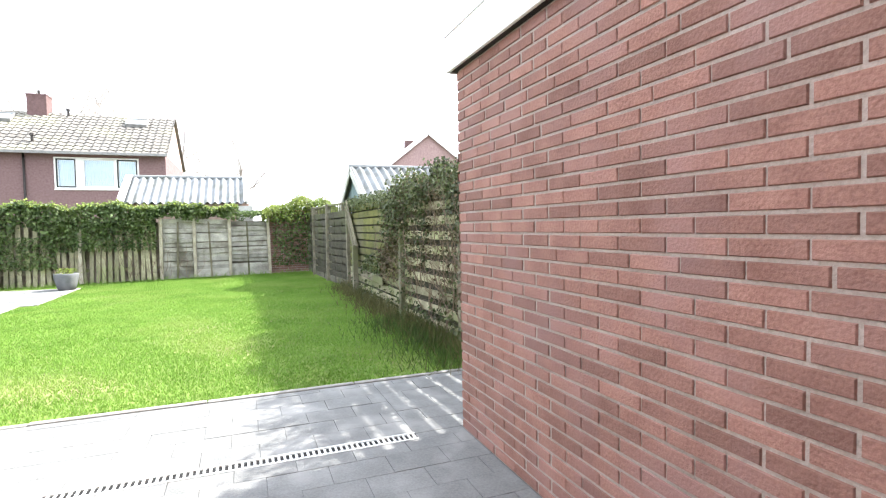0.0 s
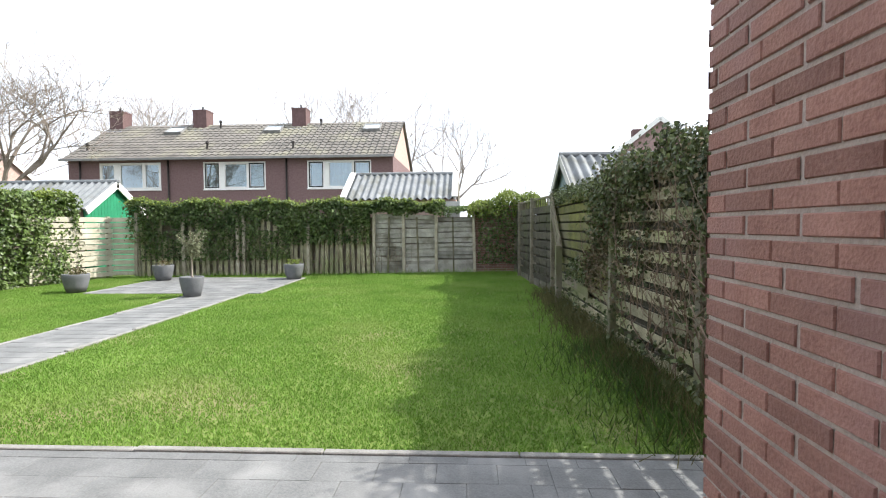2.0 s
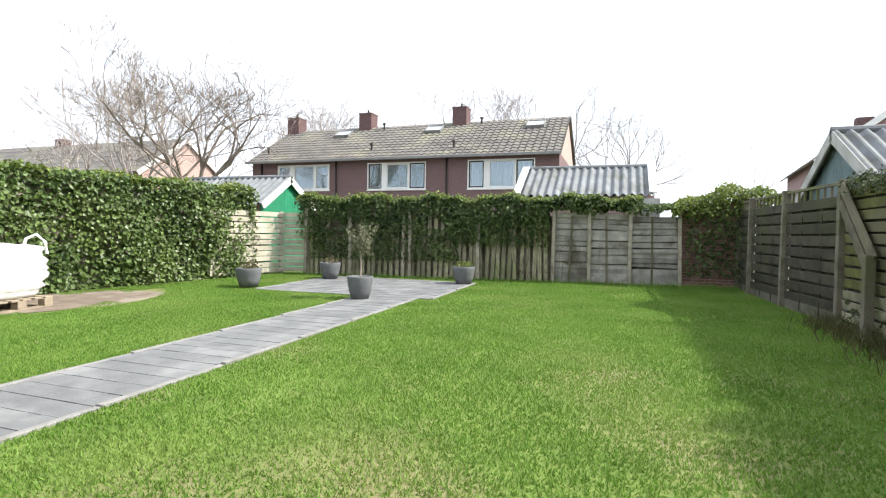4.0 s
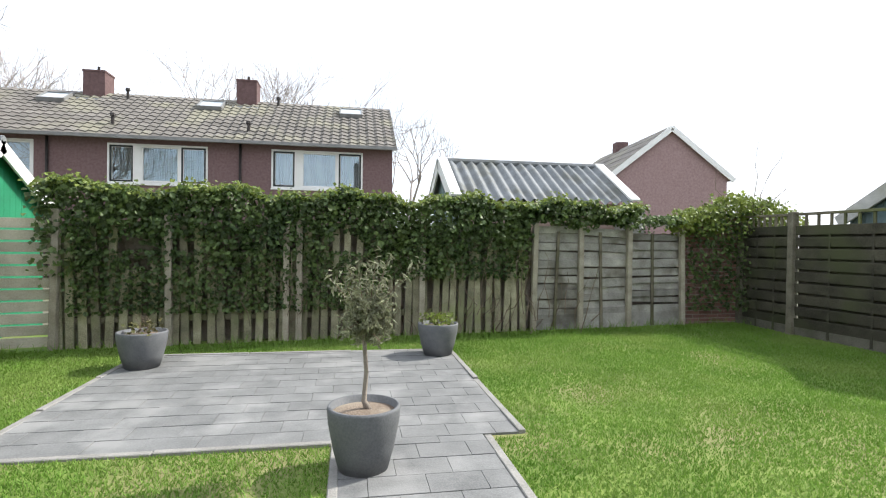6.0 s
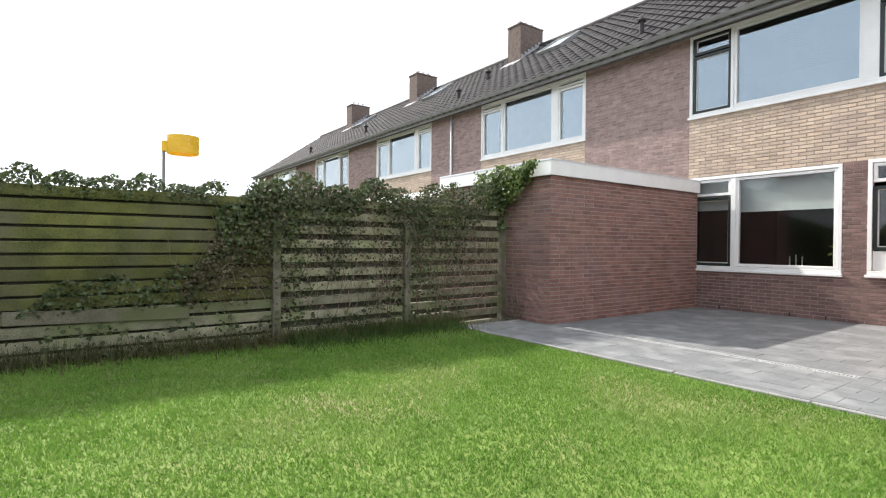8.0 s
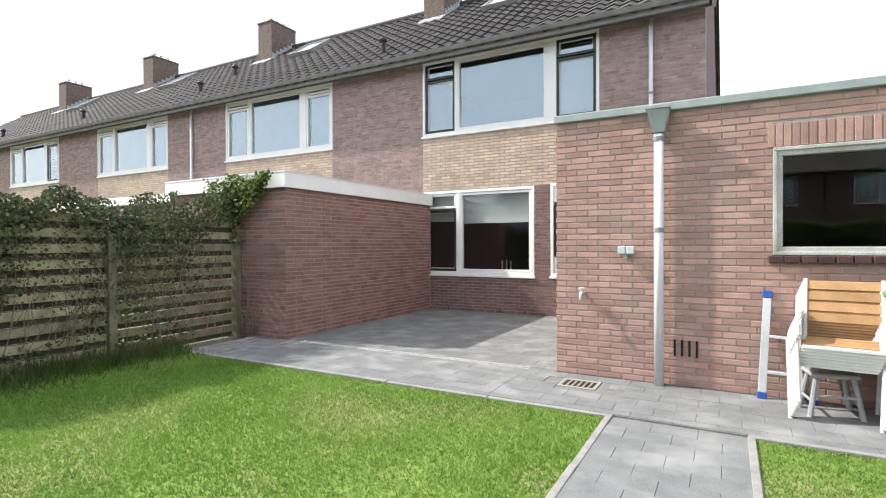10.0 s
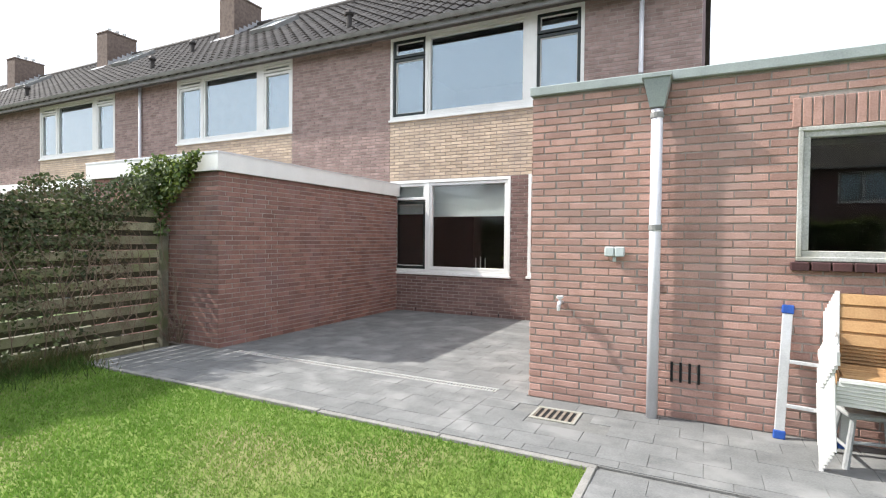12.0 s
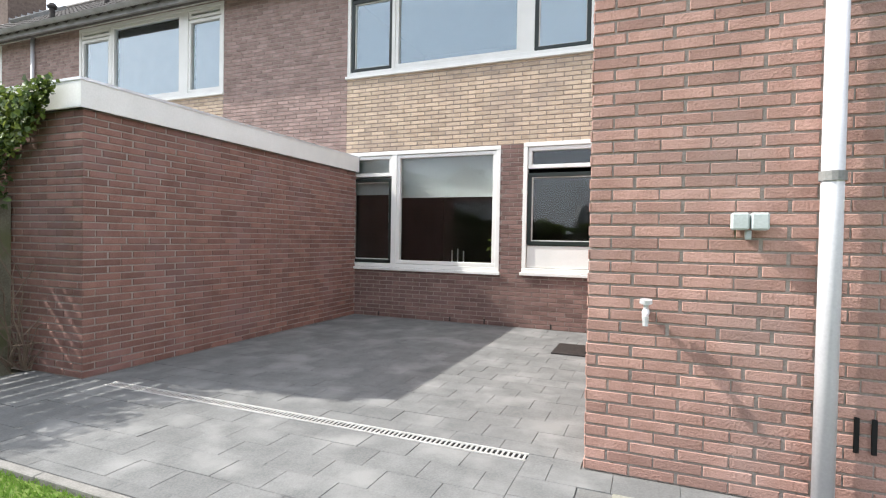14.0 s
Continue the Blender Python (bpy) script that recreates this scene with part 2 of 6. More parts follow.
M_BLIND = material("roller_blind", (0.74, 0.80, 0.78), (0.82, 0.86, 0.85), 3, 0.8, 0.05)
M_CURTAIN = material("net_curtain", (0.70, 0.75, 0.78), (0.82, 0.85, 0.87), 5, 0.9, 0.05)
M_CURTAIN_GREEN = material("green_curtain", (0.22, 0.36, 0.33), (0.32, 0.46, 0.43), 5, 0.9, 0.05)
M_POT = material("grey_planter", (0.10, 0.105, 0.11), (0.155, 0.16, 0.165), 7, 0.75, 0.15)
M_RUST = material("rusty_grate", (0.15, 0.12, 0.095), (0.28, 0.235, 0.19), 18, 0.8, 0.3)
M_IRON = material("dark_iron", (0.02, 0.018, 0.017), (0.05, 0.042, 0.038), 20, 0.6, 0.2, metal=0.3)
M_STEEL = material("galvanised_steel", (0.50, 0.50, 0.48), (0.66, 0.66, 0.64), 20, 0.45, 0.1, metal=0.4)
M_ALU = material("aluminium", (0.62, 0.63, 0.65), (0.75, 0.76, 0.78), 12, 0.4, 0.05, metal=0.5)
M_BLUE = material("blue_plastic", (0.02, 0.07, 0.30), (0.03, 0.10, 0.38), 8, 0.45, 0.05)
M_CHAIRWHITE = material("white_chair_frame", (0.58, 0.58, 0.56), (0.66, 0.66, 0.64), 8, 0.4, 0.05)
M_TEAK = material("oiled_slat_wood", (0.32, 0.175, 0.075), (0.45, 0.275, 0.125), 8, 0.55, 0.2, vary=0.12)
M_GREYSTOOL = material("grey_painted_wood", (0.26, 0.27, 0.27), (0.36, 0.37, 0.37), 8, 0.6, 0.1)
M_BINGREY = material("bin_plastic_dark", (0.05, 0.055, 0.055), (0.085, 0.09, 0.09), 6, 0.5, 0.1)
M_BINGREEN = material("bin_lid_green", (0.10, 0.20, 0.12), (0.15, 0.27, 0.17), 6, 0.5, 0.1)
M_LAMPGREY = material("lamp_housing", (0.42, 0.47, 0.46), (0.54, 0.59, 0.58), 8, 0.4, 0.05)
M_YELLOW = material("yellow_plastic", (0.80, 0.46, 0.02), (0.88, 0.55, 0.04), 6, 0.45, 0.05)
M_BAG = material("woven_white_bag", (0.62, 0.62, 0.60), (0.80, 0.80, 0.78), 6, 0.75, 0.5)
M_PALLET = material("pallet_wood", (0.24, 0.19, 0.13), (0.42, 0.35, 0.26), 6, 0.9, 0.4, vary=0.15)
# flat black that stands in for the shade inside holes and slots
M_BLACK = material("painted_hole_dark", (0.008, 0.008, 0.008), (0.015, 0.015, 0.015), 8, 0.9, 0.0)
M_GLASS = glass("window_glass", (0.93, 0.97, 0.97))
# blue specular tint puts a bluer sky reflection into the glass colour
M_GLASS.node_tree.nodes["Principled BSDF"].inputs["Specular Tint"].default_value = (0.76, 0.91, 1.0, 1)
M_GLASS_CLEAR = glass("clear_window_glass", (0.95, 0.98, 0.97))
M_GLASS_CLEAR.node_tree.nodes["Principled BSDF"].inputs["IOR"].default_value = 1.52


# ---- builders ----
def mesh_from(name, verts, faces, mat):
    me = bpy.data.meshes.new(name)
    me.from_pydata(verts, [], faces)
    me.materials.append(mat)
    me.update()
    return me


def put(name, me, parent=None, label="", m=None):
    ob = new(name, me)
    if parent:
        ob.parent = parent
    if m:
        ob.matrix_basis = m
    if label:
        ob["label"] = label
    return ob


def thing(name, label, category, group="", kind="", m=None):
    ob = tagged(new(name), label, category, group, kind)
    if m:
        ob.matrix_basis = m
    return ob


def part(name, bm, mat, parent, label="", smooth=False):
    me = bpy.data.meshes.new(name)
    bm.to_mesh(me)
    bm.free()
    me.materials.append(mat)
    if smooth:
        for p in me.polygons:
            p.use_smooth = True
    return put(name, me, parent, label)


def block(bm, lo, hi, m=None, bevel=0.0):
    """Adds a box between two corners to bm, turned by m, with bevelled edges."""
    vs = [bm.verts.new((x, y, z)) for x in (lo[0], hi[0]) for y in (lo[1], hi[1]) for z in (lo[2], hi[2])]
    fs = [bm.faces.new([vs[i] for i in f]) for f in ((0, 1, 3, 2), (4, 6, 7, 5), (0, 4, 5, 1), (2, 3, 7, 6), (0, 2, 6, 4), (1, 5, 7, 3))]
    if bevel:
        es = list({e for f in fs for e in f.edges})
        r = bmesh.ops.bevel(bm, geom=es, offset=bevel, segments=1, affect="EDGES")
        vs = list({v for f in r["faces"] for v in f.verts} | {v for v in vs if v.is_valid})
    if m:
        bmesh.ops.transform(bm, matrix=m, verts=vs)


def box_part(name, lo, hi, mat, parent=None, label="", bevel=0.0, m=None):
    bm = bmesh.new()
    block(bm, lo, hi, m, bevel)
    return part(name, bm, mat, parent, label)


def tube(bm, pts, radii, sides=8, cap=True):
    """Adds a tube through pts with a radius at each point."""
    rings = []
    for i, p in enumerate(pts):
        d = (Vector(pts[min(i + 1, len(pts) - 1)]) - Vector(pts[max(i - 1, 0)])).normalized()
        u = d.orthogonal().normalized()
        v = d.cross(u)
        rings.append([bm.verts.new(Vector(p) + (u * math.cos(a) + v * math.sin(a)) * radii[i]) for a in (2 * math.pi * k / sides for k in range(sides))])
    for r, s in zip(rings, rings[1:]):
        u = min(range(sides), key=lambda k: (s[k].co - r[0].co).length)
        for k in range(sides):
            bm.faces.new((r[k], r[(k + 1) % sides], s[(k + 1 + u) % sides], s[(k + u) % sides]))
    if cap:
        bm.faces.new(rings[0][::-1])
        bm.faces.new(rings[-1])


def lathe(bm, profile, sides=32):
    rings = [[bm.verts.new((r * math.cos(2 * math.pi * k / sides), r * math.sin(2 * math.pi * k / sides), z)) for k in range(sides)] for r, z in profile]
    for a, b in zip(rings, rings[1:]):
        for k in range(sides):
            bm.faces.new((a[k], a[(k + 1) % sides], b[(k + 1) % sides], b[k]))
    bm.faces.new(rings[0][::-1])
    bm.faces.new(rings[-1])


def numpy_mesh(name, verts, faces, mat):
    """A mesh of equal polygons from arrays, fast."""
    me = bpy.data.meshes.new(name)
    n, k = faces.shape
    me.vertices.add(len(verts))
    me.vertices.foreach_set("co", np.ascontiguousarray(verts, dtype=np.float32).ravel())
    me.loops.add(n * k)
    me.loops.foreach_set("vertex_index", np.ascontiguousarray(faces, dtype=np.int32).ravel())
    me.polygons.add(n)
    me.polygons.foreach_set("loop_start", np.arange(0, n * k, k, dtype=np.int32))
    me.polygons.foreach_set("use_smooth", np.zeros(n, dtype=bool))
    me.materials.append(mat)
    me.update(calc_edges=True)
    me.validate()
    return me


def leaf_mesh(name, centres, out, size, mat, rng, long=1.0, droop=0.0):
    """Folded four-sided leaves at centres, that face outwards with a random tilt."""
    n = len(centres)
    nrm = out + rng.normal(0, 0.75, (n, 3))
    nrm /= np.linalg.norm(nrm, axis=1)[:, None]
    ax = rng.normal(0, 1, (n, 3)) + np.array([0, 0, -droop])
    ax -= (ax * nrm).sum(1)[:, None] * nrm
    ax /= np.linalg.norm(ax, axis=1)[:, None]
    sd = np.cross(nrm, ax)
    s = (size * rng.uniform(0.6, 1.25, n))[:, None]
    w = s * 0.45 / long
    base, tip = centres - ax * s * 0.5, centres + ax * s * 0.5
    le, ri = centres + sd * w + nrm * s * 0.12 - ax * s * 0.08, centres - sd * w + nrm * s * 0.12 - ax * s * 0.08
    v = np.stack([base, le, tip, ri], 1).reshape(-1, 3)
    i = np.arange(n)[:, None] * 4
    f = np.concatenate([i + np.array([0, 1, 2]), i + np.array([0, 2, 3])], 0)
    return numpy_mesh(name, v, f, mat)


def brick_wall(wall, name, o, u, nrm, length, height, mat, openings=(), pieces=0, piece_from=0.0, course=0.0592, pitch=0.216, skip=None, seed=1, proud=0.005, z0=0.0):
    """Bricks in running bond on a wall face: o the face's lower corner, u along it, nrm out of it. The pieces nearest to piece_from are parts."""
    rng = random.Random(seed)
    u, nrm, o = Vector(u), Vector(nrm), Vector(o)
    rows = int(height / course + 0.01)
    spots = []
    for r in range(rows):
        z = r * course
        x = -pitch * (0.5 if r % 2 else 0.0) - rng.choice((0, 0, 0.25)) * pitch * (r % 3 == 0)
        while x < length:
            a, b = max(x, 0.0), min(x + pitch - 0.011, length)
            x += pitch
            if b - a < 0.03:
                continue
            c, zc = (a + b) / 2, z + course / 2
            if any(p < b - 0.01 and q > a + 0.01 and s < zc < t for p, q, s, t in openings):
                cuts = [(a, b)]
                for p, q, s, t in openings:
                    if s < zc < t:
                        cuts = [g for d, e in cuts for g in ((d, min(e, p)), (max(d, q), e)) if g[1] - g[0] > 0.02]
                spots += [(d, e, z) for d, e in cuts]
            else:
                spots.append((a, b, z))
    if skip:
        spots = [s for s in spots if not skip((s[0] + s[1]) / 2, s[2])]
    spots.sort(key=lambda s: abs((s[0] + s[1]) / 2 - piece_from) + 0.35 * abs(s[2] - 1.1))
    near, rest = spots[:pieces], spots[pieces:]
    shared = {}
    for a, b, z in near:
        w = round(b - a, 2)
        if w not in shared:
            h = course - 0.011
            c, d = 0.003, proud
            vs = [(0, 0, 0), (w, 0, 0), (w, 0, h), (0, 0, h), (c, d, c), (w - c, d, c), (w - c, d, h - c), (c, d, h - c)]
            shared[w] = mesh_from("brick", vs, [(4, 5, 6, 7), (0, 1, 5, 4), (1, 2, 6, 5), (2, 3, 7, 6), (3, 0, 4, 7)], mat)
        rot = Matrix((u, nrm, (0, 0, 1))).transposed().to_4x4()
        put("brick", shared[w], wall, "", Matrix.Translation(o + u * a + Vector((0, 0, z + 0.005)) + nrm * rng.uniform(0, 0.0025)) @ rot)
    if rest:
        A = np.array([(a, b, z, rng.uniform(0, 0.0025)) for a, b, z in rest])
        n, c, h = len(A), 0.003, course - 0.011
        uu, nn, oo = np.array(u), np.array(nrm), np.array(o)
        def corner(x, d, z):
            return oo + x[:, None] * uu + d[:, None] * nn + np.stack([0 * z, 0 * z, z], 1)
        zb, zero = A[:, 2] + 0.005, np.zeros(n)
        dd = zero + proud + A[:, 3]
        V = np.stack([corner(A[:, 0], zero, zb), corner(A[:, 1], zero, zb), corner(A[:, 1], zero, zb + h), corner(A[:, 0], zero, zb + h),
                      corner(A[:, 0] + c, dd, zb + c), corner(A[:, 1] - c, dd, zb + c), corner(A[:, 1] - c, dd, zb + h - c), corner(A[:, 0] + c, dd, zb + h - c)], 1).reshape(-1, 3)
        F = np.concatenate([np.arange(n)[:, None] * 8 + np.array(q) for q in ((4, 5, 6, 7), (0, 1, 5, 4), (1, 2, 6, 5), (2, 3, 7, 6), (3, 0, 4, 7))], 0)
        ob = put(name, numpy_mesh(name, V, F, mat), wall)
        ob["kind"] = "stuff"


def wall_core(name, x0, x1, y0, y1, height, openings, mat, label, z0=0.0):
    """A wall along x, y0 to y1 thick, with openings (xa, xb, za, zb) that go through it."""
    bm = bmesh.new()
    xs = sorted({x0, x1, *(v for o in openings for v in o[:2])})
    for a, b in zip(xs, xs[1:]):
        zs = z0
        for o in sorted((o for o in openings if o[0] <= a + 1e-6 and o[1] >= b - 1e-6), key=lambda o: o[2]):
            if o[2] > zs:
                block(bm, (a, y0, zs), (b, y1, o[2]))
            zs = o[3]
        if zs < height:
            block(bm, (a, y0, zs), (b, y1, height))
    ob = part(name, bm, mat, None)
    return tagged(ob, label, "wall", kind="structure")


def gz(y):
    """The lawn rises gently away from the houses."""
    return 0.0105 * max(0.0, y - 1.1)


# ---- ground ----
bm = bmesh.new()
for lo, hi in (((-300, -300), (300, 300)),):
    vs = [bm.verts.new((x, y, -0.06)) for x, y in ((lo[0], lo[1]), (hi[0], lo[1]), (hi[0], hi[1]), (lo[0], hi[1]))]
    bm.faces.new(vs)
tagged(part("ground", bm, M_FIELD, None), "flat ground of grass and soil around the gardens", "ground", kind="structure")

PATH_X = (-5.53, -4.64)
TERRACE = (-7.55, -4.40, 7.30, 9.76)


def on_paving(x, y):
    return (PATH_X[0] < x < PATH_X[1] and y < 7.4) or (TERRACE[0] < x < TERRACE[1] and TERRACE[2] < y < TERRACE[3])


def hedge_x(y):
    return -10.62 + (y - 3.0) * 0.215


def fence_x(y):
    return float(np.interp(y, (0.0, 3.66, 7.07, 8.66, 10.3), (0.97, 0.76, 0.72, 0.56, 0.46)))


def back_y(x):
    return 11.16 + 0.113 * (x + 0.57)


bm = bmesh.new()
ys = [1.2, 2.5, 4, 5.5, 7, 8.5, 10, 11.6]
rows = [[bm.verts.new((x, y, gz(y) - 0.012)) for x in (-11.5, -8, -5, -2, 1.3)] for y in ys]
for a, b in zip(rows, rows[1:]):
    for k in range(4):
        bm.faces.new((a[k], a[k + 1], b[k + 1], b[k]))
lawn = tagged(part("lawn", bm, M_TURF, None), "sunlit green lawn with worn yellowish patches", "lawn", kind="structure")

rng = np.random.default_rng(3)


def dirt(x, y):
    d = ((x + 9.1 - (y - 5) * 0.16) / 0.85) ** 2 + ((y - 4.6) / 1.9) ** 2
    return d < 1.0 + 0.35 * np.sin(x * 7 + y * 5)


def blades(n, xr, yr, height, mat, name, label, keep, spread=0.012):
    x, y = rng.uniform(*xr, n), rng.uniform(*yr, n)
    k = keep(x, y)
    x, y = x[k], y[k]
    n = len(x)
    z = 0.0105 * np.maximum(0, y - 1.1) - 0.012
    a, h = rng.uniform(0, 2 * np.pi, n), height * rng.uniform(0.45, 1.3, n)
    lx, ly = rng.normal(0, 0.45, n) * h, rng.normal(0, 0.45, n) * h
    w = np.minimum(0.0035 + 0.05 * h, 0.0052)
    base = np.stack([x, y, z], 1)
    side = np.stack([np.cos(a) * w, np.sin(a) * w, 0 * a], 1)
    tip = base + np.stack([lx, ly, h], 1)
    V = np.stack([base - side, base + side, tip], 1).reshape(-1, 3)
    F = np.arange(n * 3).reshape(-1, 3)
    return tagged(put(name, numpy_mesh(name, V, F, mat)), label, "grass", kind="stuff")


def lawn_keep(x, y):
    pav = ((x > PATH_X[0] - 0.05) & (x < PATH_X[1] + 0.05) & (y < 7.4)) | ((x > TERRACE[0] - 0.05) & (x < TERRACE[1] + 0.05) & (y > TERRACE[2] - 0.05) & (y < TERRACE[3] + 0.05))
    inside = (x < np.interp(y, (0, 3.66, 7.07, 8.66, 10.3), (0.97, 0.76, 0.72, 0.56, 0.46))) & (x > -10.5 + (y - 3) * 0.215) & (y < 11.1 + 0.113 * (x + 0.57))
    bare = (np.sin(x * 2.3 + 1.3 * y) + np.sin(x * 5.1 - y * 3.7) + rng.normal(0, 0.8, len(x))) > 2.4
    return inside & ~pav & ~dirt(x, y) & ~bare


blades(760000, (-10.4, 1.0), (1.19, 11.2), 0.022, M_GRASS, "grass", "short green lawn grass, thin in places", lawn_keep)
blades(16000, (-0.25, 1.0), (1.15, 3.6), 0.13, M_LONGGRASS, "long_grass", "long green grass and weeds along the fence", lambda x, y: (x < np.interp(y, (0, 3.66, 7.07), (0.95, 0.74, 0.7))) & (x > np.interp(y, (0, 3.66, 7.07), (0.95, 0.74, 0.7)) - np.abs(rng.normal(0, 0.36, len(x)))))
blades(26000, (-0.15, 1.0), (1.0, 7.2), 0.20, M_WEED, "dry_grass", "rough dry grass and weeds along the fence", lambda x, y: (x < np.interp(y, (0, 3.66, 7.07), (0.95, 0.74, 0.7))) & (x > np.interp(y, (0, 3.66, 7.07), (0.95, 0.74, 0.7)) - np.abs(rng.normal(0, 0.22, len(x)))))
blades(5000, (-9.2, 0.6), (10.0, 11.3), 0.12, M_GRASS, "tall_grass", "longer grass along the back fence", lambda x, y: (y < 11.05 + 0.113 * (x + 0.57)) & (y > 10.75 + 0.113 * (x + 0.57)))

bm = bmesh.new()
ring = []
for k in range(40):
    a = 2 * math.pi * k / 40
    yy = 4.6 + 2.0 * math.sin(a) * (1 + 0.12 * math.sin(3 * a))
    ring.append(bm.verts.new((-9.1 + (yy - 5) * 0.16 + 0.9 * math.cos(a) * (1 + 0.15 * math.sin(5 * a)), yy, gz(yy) - 0.004)))
bm.faces.new(ring)
tagged(part("bare_soil", bm, M_SOIL, None), "bare trodden soil beside the hedge", "soil", kind="structure")


# ---- paving ----
def paving(name, label, spots, bed, pieces_by):
    """Pavers (x, y, w, d) on a bed; the first 300 by the sort key are parts, the rest one mesh."""
    root = box_part(name, bed[0], bed[1], M_JOINT)
    tagged(root, label, "paving", kind="structure")
    spots = sorted(spots, key=pieces_by)
    rnd = random.Random(8)
    shared, vs, fs = {}, [], []
    for i, (x, y, w, d) in enumerate(spots):
        g, c, h = 0.001, 0.0014, 0.03
        z = gz(y) - h + 0.004 + rnd.uniform(-0.0015, 0.0015)
        box = [(g, g, 0), (w - g, g, 0), (w - g, d - g, 0), (g, d - g, 0), (g, g, h - c), (w - g, g, h - c), (w - g, d - g, h - c), (g, d - g, h - c),
               (g + c, g + c, h), (w - g - c, g + c, h), (w - g - c, d - g - c, h), (g + c, d - g - c, h)]
        quads = [(8, 9, 10, 11), (4, 5, 9, 8), (5, 6, 10, 9), (6, 7, 11, 10), (7, 4, 8, 11), (0, 1, 5, 4), (1, 2, 6, 5), (2, 3, 7, 6), (3, 0, 4, 7)]
        if i < 300:
            key = (round(w, 3), round(d, 3))
            if key not in shared:
                shared[key] = mesh_from("paver", box, quads, M_PAVER)
            put("paver", shared[key], root, "", pose(x, y, z))
        else:
            b = len(vs)
            vs += [(x + p, y + q, z + r) for p, q, r in box]
            fs += [tuple(b + k for k in f) for f in quads]
    if vs:
        put("far_pavers", mesh_from("far_pavers", vs, fs, M_PAVER), root)["kind"] = "stuff"
    return root


def running(x0, x1, y0, y1, w, d, skip=lambda x, y: False):
    out, r, y = [], 0, y0
    while y < y1 - 0.02:
        dd = min(d, y1 - y)
        x = x0 - (w / 2 if r % 2 else 0)
        while x < x1 - 0.01:
            a, b = max(x, x0), min(x + w, x1)
            if b - a > 0.02 and not skip((a + b) / 2, y + dd / 2):
                out.append((a, y, b - a, dd))
            x += w
        y += d
        r += 1
    return out


DRAIN_Y = (-0.06, 0.04)
GULLY = (-4.36, -4.01, 0.225, 0.515)
def no_paver(x, y):
    return GULLY[0] - 0.14 < x < GULLY[1] + 0.14 and GULLY[2] - 0.09 < y < GULLY[3] + 0.09
patio_tiles = running(-3.84, -0.002, -4.0, -0.06, 0.30, 0.20) + running(-3.84, -3.56, -0.06, 0.02, 0.30, 0.20) + running(-0.30, -0.002, -0.06, 0.02, 0.30, 0.20) + running(-3.56, -0.30, 0.04, 1.12, 0.30, 0.20) + running(-8.5, -3.56, 0.02, 1.12, 0.30, 0.20, no_paver) + running(-0.30, 0.62, 0.02, 1.12, 0.30, 0.20)
patio = paving("patio", "grey concrete pavers in running bond with pale stains", patio_tiles, ((-8.6, -4.02, -0.1), (0.66, 1.13, -0.002)), lambda s: abs(s[0] + 1.6) + abs(s[1] - 0.4))
path_tiles = running(PATH_X[0], PATH_X[1], 1.20, 7.30, 0.30, 0.20)
paving("garden_path", "straight grey paver path across the lawn", path_tiles, ((PATH_X[0], 1.14, -0.1), (PATH_X[1], 7.3, -0.012)), lambda s: s[1])
terrace_tiles = running(TERRACE[0], TERRACE[1], TERRACE[2], TERRACE[3], 0.30, 0.20)
paving("terrace", "square grey paver terrace at the end of the garden", terrace_tiles, ((TERRACE[0], TERRACE[2], -0.1), (TERRACE[1], TERRACE[3], 0.045)), lambda s: s[1])


def kerb_run(p, q, label):
    root = thing("kerb", label, "kerb", "garden kerbs", "structure")
    p, q = Vector(p), Vector(q)
    n = max(1, round((q - p).length / 1.0))
    d = (q - p) / n
    ang = math.degrees(math.atan2(d.y, d.x))
    rnd = random.Random(int(p.x * 31 + p.y * 7))
    for k in range(n):
        s = p + d * k
        box_part("kerb_stone", (0.003, -0.025, -0.12), (d.length - 0.003, 0.025, 0.008), M_KERB, root, bevel=0.005, m=pose(s.x, s.y, gz(s.y + d.y / 2) + rnd.uniform(-0.003, 0.004), 0, 0, ang))


kerb_run((0.62, 1.16, 0), (PATH_X[1], 1.16, 0), "narrow concrete edging between patio and lawn")
kerb_run((PATH_X[0], 1.16, 0), (-8.5, 1.16, 0), "narrow concrete edging between patio and lawn")
kerb_run((PATH_X[1] + 0.025, 1.2, 0), (PATH_X[1] + 0.025, 7.28, 0), "concrete edging along the path")
kerb_run((PATH_X[0] - 0.02, 1.2, 0), (PATH_X[0] - 0.02, 7.26, 0), "concrete edging along the path")
kerb_run((TERRACE[1] + 0.02, 7.3, 0), (TERRACE[1] + 0.02, 9.8, 0), "concrete edging around the terrace")
kerb_run((TERRACE[1], 9.785, 0), (TERRACE[0], 9.785, 0), "concrete edging around the terrace")
kerb_run((TERRACE[0] - 0.02, 9.8, 0), (TERRACE[0] - 0.02, 7.28, 0), "concrete edging around the terrace")
kerb_run((TERRACE[0], 7.28, 0), (PATH_X[0] - 0.04, 7.28, 0), "concrete edging around the terrace")

